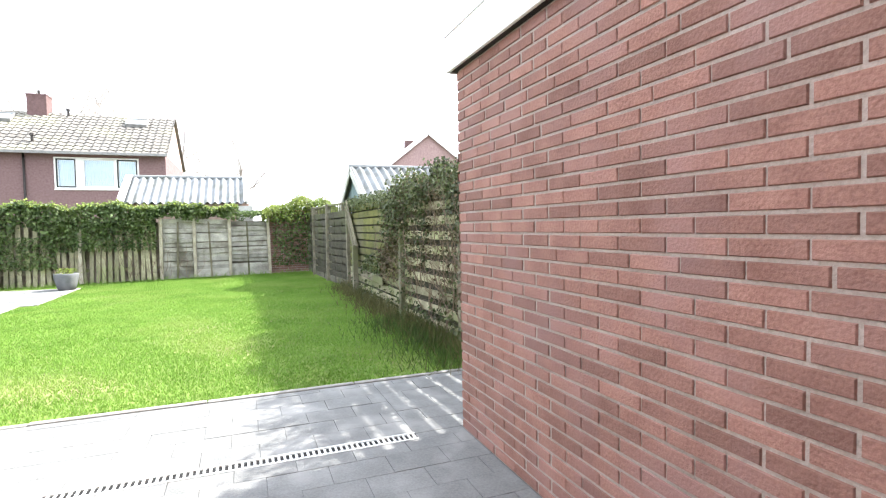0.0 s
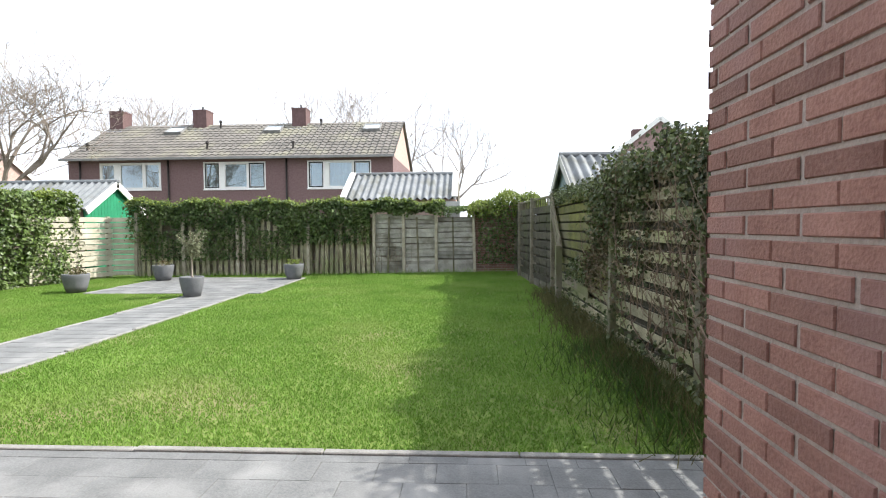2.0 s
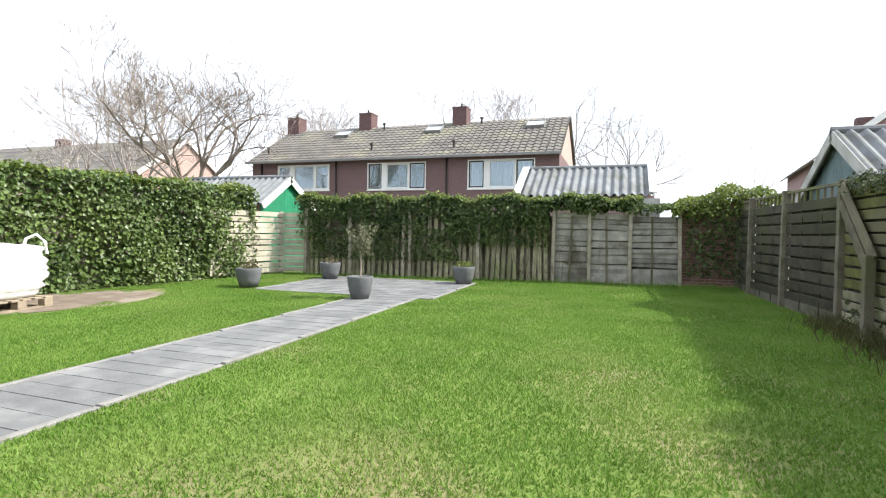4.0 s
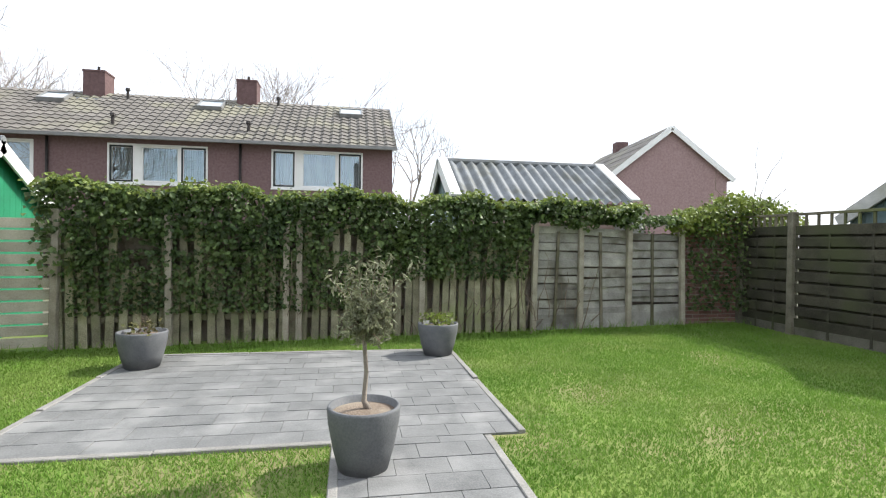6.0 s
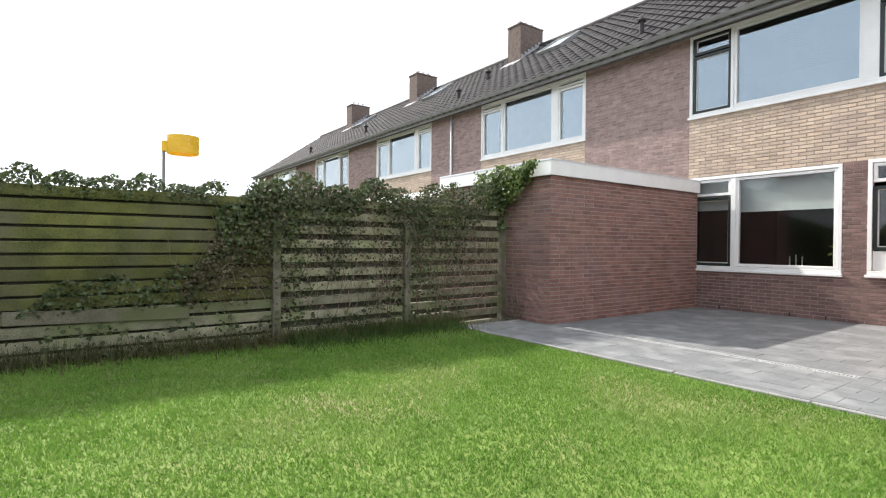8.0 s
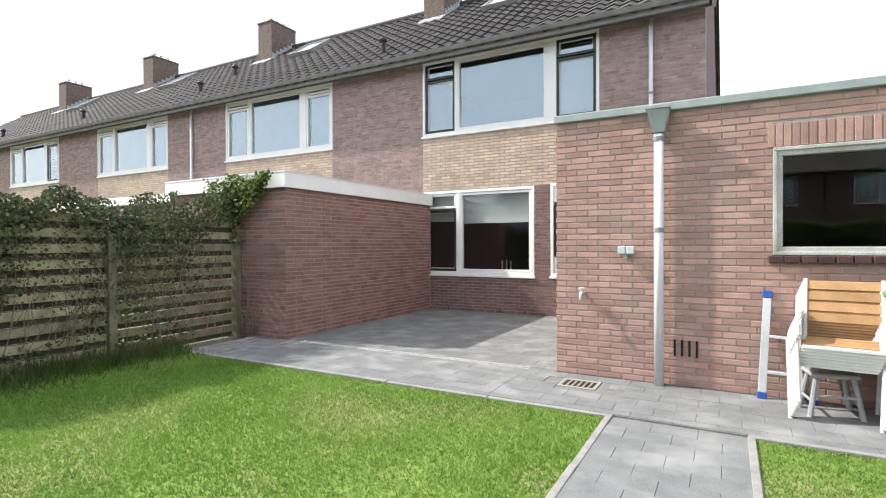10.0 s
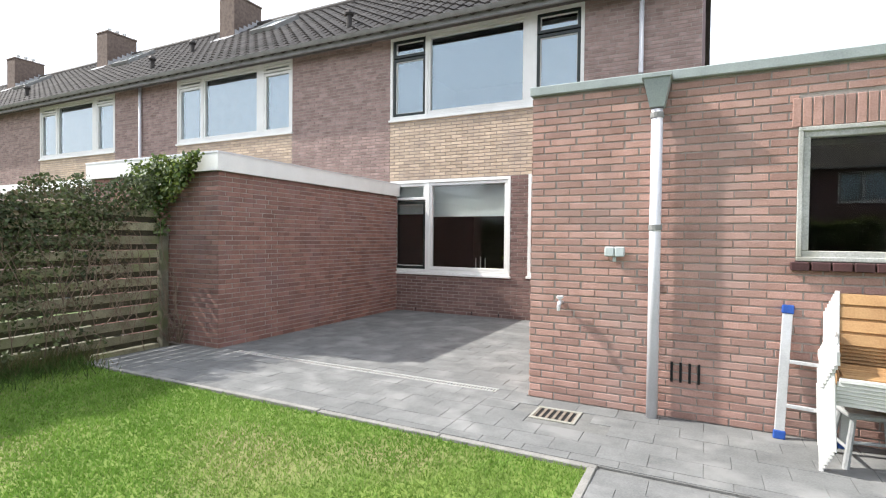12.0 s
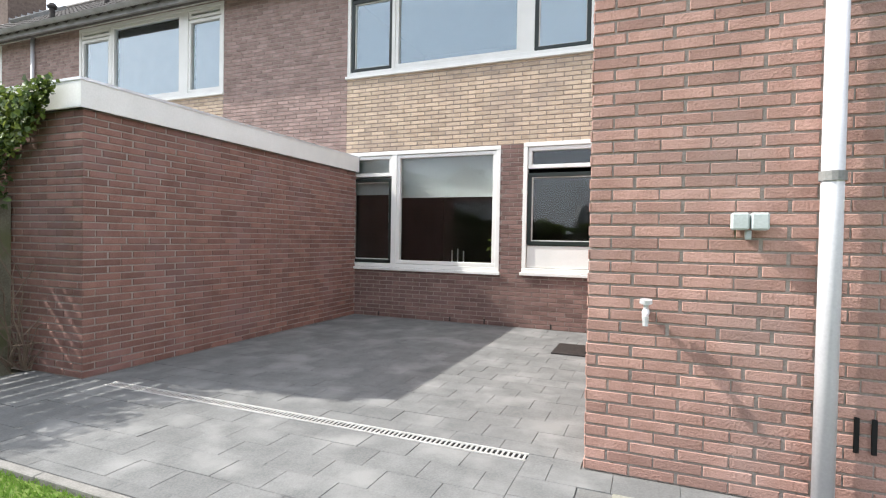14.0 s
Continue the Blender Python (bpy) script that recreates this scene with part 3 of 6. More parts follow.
# slot drain and gully
drain = thing("slot_drain", "long steel slot drain set in the grey patio", "drain")
# solid black strip just below the bars paints the channel's dark depth
box_part("channel", (-3.56, DRAIN_Y[0], -0.05), (-0.30, DRAIN_Y[1], -0.0004), M_BLACK, drain)
for a, b in ((DRAIN_Y[0], DRAIN_Y[0] + 0.018), (DRAIN_Y[1] - 0.018, DRAIN_Y[1])):
    box_part("rail", (-3.56, a, -0.05), (-0.30, b, 0.006), M_STEEL, drain)
bar = mesh_from("bar", [(-0.008, DRAIN_Y[0] + 0.018, -0.006), (0.008, DRAIN_Y[0] + 0.018, -0.006), (0.008, DRAIN_Y[1] - 0.018, -0.006), (-0.008, DRAIN_Y[1] - 0.018, -0.006),
                        (-0.006, DRAIN_Y[0] + 0.018, 0.004), (0.006, DRAIN_Y[0] + 0.018, 0.004), (0.006, DRAIN_Y[1] - 0.018, 0.004), (-0.006, DRAIN_Y[1] - 0.018, 0.004)],
                [(4, 5, 6, 7), (0, 1, 5, 4), (1, 2, 6, 5), (2, 3, 7, 6), (3, 0, 4, 7)], M_STEEL)
for k in range(108):
    put("bar", bar, drain, "", pose(-3.545 + k * 0.0302, 0, 0))
gully = thing("drain_grate", "cast iron gully grate with dark slots in paving", "drain")
gx0, gx1, gy0, gy1 = GULLY
# solid black block flush under the bars paints the dark of the pit
box_part("pit", (gx0, gy0, -0.08), (gx1, gy1, -0.0004), M_BLACK, gully)
for lo, hi in (((gx0, gy0), (gx1, gy0 + 0.03)), ((gx0, gy1 - 0.03), (gx1, gy1)), ((gx0, gy0 + 0.03), (gx0 + 0.025, gy1 - 0.03)), ((gx1 - 0.025, gy0 + 0.03), (gx1, gy1 - 0.03))):
    box_part("rim", (*lo, -0.03), (*hi, 0.008), M_CONCRETE, gully, bevel=0.003)
for k in range(7):
    x = gx0 + 0.025 + k * (gx1 - gx0 - 0.05) / 6
    box_part("bar", (x - 0.011, gy0 + 0.03, -0.03), (x + 0.011, gy1 - 0.03, 0.004), M_RUST, gully)

# ---- row of houses ----
FY = -4.02
UP, LOW = (3.57, 5.10), (0.73, 2.42)
openings = [(-3.43, 0.18, *UP), (-2.24, 0.17, *LOW), (-3.62, -2.55, 0.74, 2.44)]
NEIGH = [(2.62, 6.30), (8.80, 12.48), (14.92, 18.50), (21.1, 24.7)]
openings += [(a, b, *UP) for a, b in NEIGH]
wall = wall_core("wall_rear", -5.09, 27.5, FY - 0.3, FY, 5.2, openings, M_MORTAR_D, "dark purple-brown brick rear wall of terraced houses")
yellow = [(-3.43, 0.18, 2.42, 3.57), (2.62, 6.30, 2.3, 3.57), (8.80, 12.48, 2.3, 3.57), (14.92, 18.5, 2.3, 3.57)]
rel = [(27.5 - b, 27.5 - a, s, t) for a, b, s, t in openings]
yrel = [(27.5 - b, 27.5 - a, s, t) for a, b, s, t in yellow]
U, N = (-1, 0, 0), (0, 1, 0)
in_yellow = lambda x, z: any(p < x < q and s <= z + 0.03 < t for p, q, s, t in yrel)
brick_wall(wall, "brown_bricks", (27.5, FY, 0), U, N, 32.59, 5.2, M_BRICK_BROWN, rel + yrel + [(27.5, 31.36, 0.0, 2.427)], seed=4)
brick_wall(wall, "dark_bricks", (0.0, FY, 0), U, N, 3.86, 2.427, M_BRICK_DARK, [(0.0, 2.24, *LOW), (2.55, 3.62, 0.74, 2.44)], seed=6)
for p, q, s, t in yrel:
    s0 = round(s / 0.0592) * 0.0592
    brick_wall(wall, "yellow_bricks", (27.5 - p, FY, s0), U, N, q - p, t - s0, M_BRICK_YELLOW, seed=int(p * 3) + 2, pieces=0)
tagged(box_part("wall_gable", (-5.09, -12.6, 0), (-4.79, FY - 0.3, 5.2), M_WALL_FAR), "brown brick end wall of the terrace", "wall", kind="structure")
tagged(box_part("wall_front", (-5.09, -12.6, 0), (27.5, -12.3, 5.2), M_WALL_FAR), "street side wall of the terrace", "wall", kind="structure")
gab = bmesh.new()
for x in (-5.09, -4.8):
    gab.faces.new([gab.verts.new((x, y, z)) for y, z in ((-4.0, 5.2), (-12.3, 5.2), (-8.1, 8.05))])
tagged(part("gable_top", gab, M_WALL_FAR, wall), "brick gable top")


def tiled_roof(name, x0, x1, eave, ridge, mat, label, tile=0.30, course=0.33, sub=6, group=""):
    """A pan tile slope from eave (y, z) to ridge (y, z), rippled across and stepped from course to course."""
    (ya, za), (yb, zb) = eave, ridge
    L = math.hypot(yb - ya, zb - za)
    d = np.array([0, (yb - ya) / L, (zb - za) / L])
    nm = np.array([0, -(zb - za) / L, (yb - ya) / L])
    nm = nm if nm[2] > 0 else -nm
    nx = int((x1 - x0) / tile * sub) + 1
    xs = np.linspace(x0, x1, nx)
    ph = (xs - x0) / tile * 2 * np.pi
    wave = 0.022 * np.sin(ph) + 0.008 * np.sin(2 * ph)
    V, F, base = [], [], 0
    rows = int(round(L / course))
    for r in range(rows):
        for s, lift in ((r, 0.03), (r + 1.06, 0.0)):
            s = min(s * L / rows, L)
            p = np.array([0, ya, za]) + d * s
            V.append(np.stack([xs, np.full(nx, p[1]), np.full(nx, p[2])], 1) + nm * (wave + lift)[:, None])
        s = r * L / rows
        p = np.array([0, ya, za]) + d * s
        V.append(np.stack([xs, np.full(nx, p[1]), np.full(nx, p[2])], 1) + nm * (wave - 0.012)[:, None])
        k = np.arange(nx - 1)
        F.append(np.stack([base + k, base + k + 1, base + nx + k + 1, base + nx + k], 1))
        F.append(np.stack([base + 2 * nx + k, base + 2 * nx + k + 1, base + k + 1, base + k], 1))
        base += 3 * nx
    ob = put(name, numpy_mesh(name, np.concatenate(V), np.concatenate(F), mat))
    return tagged(ob, label, "roof", kind="structure")


EAVE, RIDGE = (-3.66, 5.12), (-8.1, 8.22)
tiled_roof("roof_rear", -5.2, 27.6, EAVE, RIDGE, M_ROOF, "dark grey-brown pan tile roof slope of the terrace")
tagged(box_part("roof_front", (-5.2, 0, -0.05), (27.6, 5.42, 0.0), M_ROOF, m=pose(0, -12.54, 5.12, 34.9)), "street side roof slope", "roof", kind="structure")
tagged(box_part("roof_deck", (-5.18, -5.40, -0.16), (27.58, 0.0, -0.05), M_ROOF, m=pose(0, -3.66, 5.12, -34.9)), "timber deck beneath the roof tiles", "roof", kind="structure")
bm = bmesh.new()
tube(bm, [(-5.22, -8.1, 8.23), (27.6, -8.1, 8.23)], [0.11, 0.11], 10)
tagged(part("ridge_tiles", bm, M_ROOF, None), "dark ridge tiles along the roof", "roof", kind="structure")
gut = thing("gutter", "grey metal rain gutter beneath the roof edge", "gutter")
bm = bmesh.new()
prof = [(-0.06 + 0.12 * k / 6, -0.07 * math.sin(math.pi * k / 6)) for k in range(7)]
prof += [(0.052 - 0.104 * k / 6, 0.004 - 0.062 * math.sin(math.pi * k / 6)) for k in range(7)]
for xs in ((-5.2, 27.6),):
    a = [bm.verts.new((xs[0], -3.60 + p, 5.16 + q)) for p, q in prof]
    b = [bm.verts.new((xs[1], -3.60 + p, 5.16 + q)) for p, q in prof]
    for k in range(len(prof)):
        bm.faces.new((a[k], a[(k + 1) % len(prof)], b[(k + 1) % len(prof)], b[k]))
    bm.faces.new(a)
    bm.faces.new(b[::-1])
part("channel", bm, M_GUTTER, gut)
box_part("fascia_board", (-5.15, -3.74, 5.02), (27.6, -3.68, 5.17), M_GUTTER, gut)
tagged(box_part("soffit", (-5.15, FY - 0.01, 5.115), (27.6, -3.70, 5.14), M_WHITE_OLD), "pale soffit boards beneath the eaves", "soffit", kind="structure")
tagged(box_part("barge_board", (0, -5.42, -0.2), (0.05, 0.05, 0.03), M_GUTTER, m=pose(-5.24, -3.62, 5.13, -34.9)), "dark barge board on the gable edge", "trim", kind="structure")


def roof_z(y):
    return RIDGE[1] + (EAVE[1] - RIDGE[1]) * (y - RIDGE[0]) / (EAVE[0] - RIDGE[0])


def chimney(x1, y1, w, d, z0, z1, mat, label, pots=3):
    c = thing("chimney", label, "chimney", "chimneys")
    root_z = z0
    box_part("shaft", (x1 - w, y1 - d, root_z), (x1, y1, z1 - 0.06), mat, c, bevel=0.01)
    box_part("cap", (x1 - w - 0.02, y1 - d - 0.02, z1 - 0.06), (x1 + 0.02, y1 + 0.02, z1), mat, c, bevel=0.01)
    for k in range(pots):
        bm = bmesh.new()
        cx, cy = x1 - w / 2, y1 - d * (k + 1) / (pots + 1)
        tube(bm, [(cx, cy, z1), (cx, cy, z1 + 0.14), (cx, cy, z1 + 0.15), (cx, cy, z1 + 0.2)], [0.055, 0.055, 0.075, 0.07], 10)
        part("flue", bm, M_STEEL, c)
    bm = bmesh.new()
    block(bm, (x1 - w - 0.05, y1 - 0.02, -0.02), (x1 + 0.05, y1 + 0.30, 0.025))
    for v in bm.verts:
        v.co.z += roof_z(v.co.y) + 0.03
    part("flashing", bm, M_LEAD, c)
    for k in range(6):
        y = y1 - 0.02 - k * 0.17
        box_part("step_flashing", (x1 - w - 0.014, y - 0.17, roof_z(y) - 0.02), (x1 - w - 0.001, y, roof_z(y - 0.17) + 0.10), M_LEAD, c)
    return c


for x in (2.0, 8.55, 15.1, 21.65):
    chimney(x, -7.1, 0.65, 1.1, 7.0, 8.85, M_CHIMNEY, "square dark brick chimney with three small flues")


def skylight(x, y, w, h, tilt, z, label="grey framed roof window with pale glass"):
    s = thing("skylight", label, "skylight", "roof windows", m=pose(x, y, z, tilt))
    for lo, hi in (((-w / 2, -h / 2), (w / 2, -h / 2 + 0.06)), ((-w / 2, h / 2 - 0.06), (w / 2, h / 2)), ((-w / 2, -h / 2 + 0.06), (-w / 2 + 0.06, h / 2 - 0.06)), ((w / 2 - 0.06, -h / 2 + 0.06), (w / 2, h / 2 - 0.06))):
        box_part("frame", (*lo, -0.05), (*hi, 0.10), M_GUTTER, s, bevel=0.006)
    box_part("pane", (-w / 2 + 0.06, -h / 2 + 0.06, 0.05), (w / 2 - 0.06, h / 2 - 0.06, 0.065), M_GLASSGREY, s)


M_GLASSGREY = material("skylight_glass", (0.42, 0.47, 0.49), (0.52, 0.57, 0.59), 2, 0.08, 0.0, spec=0.6)
for x in (-0.55, 6.0, 12.55, 19.1):
    skylight(x, -6.9, 0.95, 1.15, -34.9, roof_z(-6.9) + 0.05)
for x, y in ((1.6, -4.6), (8.2, -4.65), (8.1, -5.8), (14.6, -4.65), (20.6, -4.6)):
    v = thing("roof_vent", "dark capped vent pipe standing on roof tiles", "vent", "roof vents")
    bm = bmesh.new()
    tube(bm, [(x, y, roof_z(y) - 0.05), (x, y, roof_z(y) + 0.26)], [0.06, 0.055], 10)
    part("pipe", bm, M_IRON, v)
    bm = bmesh.new()
    tube(bm, [(x, y, roof_z(y) + 0.26), (x, y, roof_z(y) + 0.30), (x, y, roof_z(y) + 0.36)], [0.09, 0.10, 0.06], 10)
    part("cowl", bm, M_IRON, v)

WIN = [0]


def window(x0, x1, z0, z1, y, panes, label, face=1, sill=True, frame_mat=None, fw=0.055, pane_mat=None):
    """A window in a wall along x, seen from the side face (1 is +y). panes: (xa, xb, za, zb, dark sash or not)."""
    WIN[0] += 1
    w = thing(f"window_{WIN[0]}", label, "window", kind="structure")
    fm = frame_mat or M_WHITE
    f = face
    def bx(name, xa, xb, ya, yb, za, zb, mat, parent=w, lab="", bv=0.0):
        return box_part(name, (min(xa, xb), min(y + f * ya, y + f * yb), za), (max(xa, xb), max(y + f * ya, y + f * yb), zb), mat, parent, lab, bv)
    fr = bmesh.new()
    for a, b, c, d in ((x0, x1, z0, z0 + fw), (x0, x1, z1 - fw, z1), (x0, x0 + fw, z0 + fw, z1 - fw), (x1 - fw, x1, z0 + fw, z1 - fw)):
        block(fr, (a, min(y - f * 0.10, y + f * 0.012), c), (b, max(y - f * 0.10, y + f * 0.012), d), bevel=0.004)
    part("window_frame", fr, fm, w)
    xs = sorted({round(v, 3) for p in panes for v in p[:2]})
    for i, (a, b, c, d, dark) in enumerate(panes):
        t = 0.05
        s = bmesh.new()
        for e, g, h, k in ((a, b, c, c + t), (a, b, d - t, d), (a, a + t, c + t, d - t), (b - t, b, c + t, d - t)):
            block(s, (e, min(y - f * 0.085, y - f * 0.005), h), (g, max(y - f * 0.085, y - f * 0.005), k), bevel=0.004)
        sash = part("sash", s, M_BLACKGREEN if dark else fm, w, "dark painted sash" if dark else "")
        if dark:
            s = bmesh.new()
            for e, g, h, k in ((a + t, b - t, c + t, c + t + .012), (a + t, b - t, d - t - .012, d - t), (a + t, a + t + .012, c + t + .012, d - t - .012), (b - t - .012, b - t, c + t + .012, d - t - .012)):
                block(s, (e, min(y - f * 0.07, y - f * 0.03), h), (g, max(y - f * 0.07, y - f * 0.03), k))
            part("glazing_bead", s, M_WHITE, sash, "white glazing bead")
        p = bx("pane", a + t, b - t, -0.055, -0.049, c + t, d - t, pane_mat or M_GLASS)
        p.visible_shadow = False
    for a, b in zip(sorted(panes), sorted(panes)[1:]):
        if b[0] - a[1] > 0.008:
            bx("mullion", a[1], b[0], -0.10, 0.006, z0 + fw, z1 - fw, fm)
    if sill:
        bx("window_sill", x0 - 0.02, x1 + 0.02, -0.05, 0.045, z0 - 0.045, z0 - 0.002, fm, bv=0.006)
    return w


def room(x0, x1, z0, z1, y, depth, label, face=1):
    """A plain room shell behind a window, its dimness put into the wall colour."""
    ya, yb = y - face * 0.31, y - face * (0.31 + depth)
    bm = bmesh.new()
    lo, hi = min(ya, yb), max(ya, yb)
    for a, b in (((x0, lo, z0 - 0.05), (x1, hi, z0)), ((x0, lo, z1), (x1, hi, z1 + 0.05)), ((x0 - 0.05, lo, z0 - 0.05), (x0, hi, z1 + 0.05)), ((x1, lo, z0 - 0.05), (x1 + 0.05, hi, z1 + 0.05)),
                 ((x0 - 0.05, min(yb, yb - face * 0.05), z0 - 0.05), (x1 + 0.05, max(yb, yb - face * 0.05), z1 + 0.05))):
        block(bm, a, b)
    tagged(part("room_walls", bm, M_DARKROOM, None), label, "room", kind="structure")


def drape(x0, x1, z0, z1, y, mat, name, label, fold=0.03, step=0.07):
    bm = bmesh.new()
    n = max(2, int((x1 - x0) / step * 4))
    pts = [(x0 + (x1 - x0) * k / n, y + fold * math.sin(k * math.pi / 2)) for k in range(n + 1)]
    a = [bm.verts.new((x, v, z0)) for x, v in pts]
    b = [bm.verts.new((x, v, z1)) for x, v in pts]
    for k in range(n):
        bm.faces.new((a[k], a[k + 1], b[k + 1], b[k]))
    bmesh.ops.solidify(bm, geom=bm.faces[:], thickness=0.004)
    return tagged(part(name, bm, mat, None), label, "curtain" if fold > 0.005 else "blind")


# own upper window, lower window and kitchen window
z0, z1 = UP
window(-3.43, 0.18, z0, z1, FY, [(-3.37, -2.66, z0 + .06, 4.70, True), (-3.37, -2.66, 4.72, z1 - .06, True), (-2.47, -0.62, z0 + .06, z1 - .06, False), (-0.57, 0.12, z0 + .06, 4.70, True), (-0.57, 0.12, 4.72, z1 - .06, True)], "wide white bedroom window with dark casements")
z0, z1 = LOW
window(-2.24, 0.17, z0, z1, FY, [(-2.18, -0.68, z0 + .06, z1 - .06, False), (-0.60, 0.11, z0 + .06, 2.03, True), (-0.60, 0.11, 2.06, z1 - .06, False)], "white living room window with a roller blind", pane_mat=M_GLASS_CLEAR)
window(-3.62, -2.55, 0.74, 2.44, FY, [(-3.56, -2.61, 1.10, 2.04, True), (-3.56, -2.61, 2.10, 2.38, False)], "white kitchen window above a pale panel", pane_mat=M_GLASS_CLEAR)
box_part("panel", (-3.56, FY - 0.08, 0.80), (-2.61, FY - 0.02, 1.09), M_WHITE, bpy.data.objects["window_3"], "pale painted panel", 0.006)
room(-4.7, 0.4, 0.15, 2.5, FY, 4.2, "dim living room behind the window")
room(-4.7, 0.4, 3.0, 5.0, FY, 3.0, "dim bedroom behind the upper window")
drape(-2.16, -0.70, 1.75, 2.40, FY - 0.12, M_BLIND, "roller_blind", "pale green-white roller blind half lowered", 0.001, 0.5)
drape(-0.58, 0.10, 1.80, 2.40, FY - 0.12, M_BLIND, "roller_blind", "pale green-white roller blind half lowered", 0.001, 0.3)
drape(-3.36, -2.68, 3.62, 5.0, FY - 0.22, M_BLIND, "slatted_blind", "white slatted blind behind bedroom glass", 0.001, 0.3)
for k in range(3):
    c = thing("candle", "white candle standing on an indoor table", "candle", "indoor candles")
    bm = bmesh.new()
    x = -1.1 - 0.10 * k
    tube(bm, [(x, FY - 1.2, 0.74), (x, FY - 1.2, 0.97 + 0.03 * (k == 1))], [0.012, 0.012], 8)
    part("stick", bm, M_WHITE, c)
tb = thing("dining_table", "dark dining table inside the living room", "table")
box_part("tabletop", (-2.0, FY - 1.7, 0.70), (-0.7, FY - 0.9, 0.74), M_BINGREY, tb, bevel=0.005)
for x in (-1.95, -0.75):
    for y in (-1.65, -0.95):
        box_part("leg", (x - 0.03, FY + y - 0.03, 0.15), (x + 0.03, FY + y + 0.03, 0.70), M_BINGREY, tb)
pl = thing("indoor_plant", "green plant in white pot on window ledge", "plant")
bm = bmesh.new()
lathe(bm, [(0.05, 0), (0.07, 0.17), (0.06, 0.17), (0.055, 0.15)], 16)
part("pot", bm, M_WHITE, pl).matrix_basis = pose(-2.08, FY - 0.42, 0.76)
bm = bmesh.new()
block(bm, (-2.2, FY - 0.55, 0.72), (0.1, FY - 0.31, 0.76))
tagged(part("inner_sill", bm, M_WHITE, None), "white inner window ledge", "sill", kind="structure")
rr = np.random.default_rng(5)
cen = np.stack([rr.normal(-2.08, 0.05, 60), rr.normal(FY - 0.42, 0.04, 60), rr.uniform(0.93, 1.3, 60)], 1)
put("leaves", leaf_mesh("leaves", cen, np.tile([0, 1.0, 0.3], (60, 1)), 0.12, M_IVY_LIGHT, rr, long=2.2), pl)

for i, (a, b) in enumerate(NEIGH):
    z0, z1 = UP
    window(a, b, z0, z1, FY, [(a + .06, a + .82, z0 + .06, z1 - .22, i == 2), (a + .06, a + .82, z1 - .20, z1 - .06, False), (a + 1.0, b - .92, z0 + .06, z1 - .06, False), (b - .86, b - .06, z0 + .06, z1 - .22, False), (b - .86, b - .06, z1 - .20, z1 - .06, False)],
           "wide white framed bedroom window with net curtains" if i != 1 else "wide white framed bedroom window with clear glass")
    room(a - 0.3, b + 0.3, 3.0, 5.0, FY, 2.5, "dim bedroom behind the upper window")
    drape(a + 1.0, b - 0.95, z0 + 0.05, z1 - 0.1, FY - 0.16, M_CURTAIN, "net_curtain", "pale pleated net curtain behind glass")
    if i in (0, 1):
        drape(b - 0.6, b - 0.1, z0 + 0.05, z1 - 0.1, FY - 0.15, M_CURTAIN, "curtain", "grey-white curtain at the window side")
        drape(a + 0.1, a + 0.75, z0 + 0.05, z1 - 0.1, FY - 0.15, M_CURTAIN, "curtain", "grey-white curtain at the window side")


def downpipe(x, y, z0, z1, label, mat, r=0.04, collars=(0.5,)):
    p = thing("downpipe", label, "downpipe")
    bm = bmesh.new()
    tube(bm, [(x, y, z0), (x, y, z1)], [r, r], 14)
    part("pipe", bm, mat, p, smooth=True)
    for c in collars:
        bm = bmesh.new()
        z = z0 + (z1 - z0) * c
        tube(bm, [(x, y, z - 0.02), (x, y, z + 0.02)], [r + 0.008, r + 0.008], 14)
        part("bracket", bm, M_GUTTER, p)
    return p


downpipe(-4.28, FY + 0.06, 2.5, 5.16, "white plastic downpipe on the brown brick wall", M_PVC, 0.035)
downpipe(7.66, FY + 0.06, 0.0, 5.16, "pale plastic downpipe between two houses", M_PVC, 0.035)

# ---- flat-roofed shed of the neighbour ----
shed = box_part("shed", (0.007, FY + 0.001, -0.02), (2.6, -0.007, 2.14), M_MORTAR, None)
tagged(shed, "red brick garden shed with flat roof and white fascia", "shed")
brick_wall(shed, "side_bricks", (0.007, 0.0, 0), (0, -1, 0), (-1, 0, 0), 4.02, 2.14, M_BRICK_RED, pieces=300, piece_from=0.9, seed=11)
brick_wall(shed, "front_bricks", (2.6, -0.007, 0), (-1, 0, 0), (0, 1, 0), 2.6, 2.14, M_BRICK_RED, pieces=60, piece_from=2.4, seed=12)
roof = box_part("flat_roof", (-0.03, FY + 0.002, 2.20), (2.62, 0.03, 2.33), M_GUTTER, shed)
for lo, hi in (((-0.05, FY + 0.002, 2.13), (-0.03, 0.05, 2.355)), ((-0.03, 0.03, 2.13), (2.64, 0.05, 2.355))):
    box_part("fascia", lo, hi, M_WHITE, shed, "white painted fascia board", 0.003)
box_part("soffit", (-0.03, FY + 0.002, 2.135), (2.6, 0.03, 2.15), M_IRON, shed)
for lo, hi in (((-0.056, FY + 0.003, 2.34), (0.0, 0.056, 2.362)), ((0.0, 0.0, 2.34), (2.64, 0.056, 2.362))):
    box_part("roof_trim", lo, hi, M_ALU, shed)
canopy = thing("canopy", "flat white edged canopy roof behind the fence", "canopy")
box_part("roof", (2.9, FY + 0.01, 2.26), (9.6, -1.5, 2.30), M_GUTTER, canopy)
box_part("edge_board", (2.88, -1.5, 2.24), (9.6, -1.46, 2.42), M_WHITE, canopy)
box_part("edge_board", (2.86, FY + 0.01, 2.24), (2.9, -1.46, 2.42), M_WHITE, canopy)
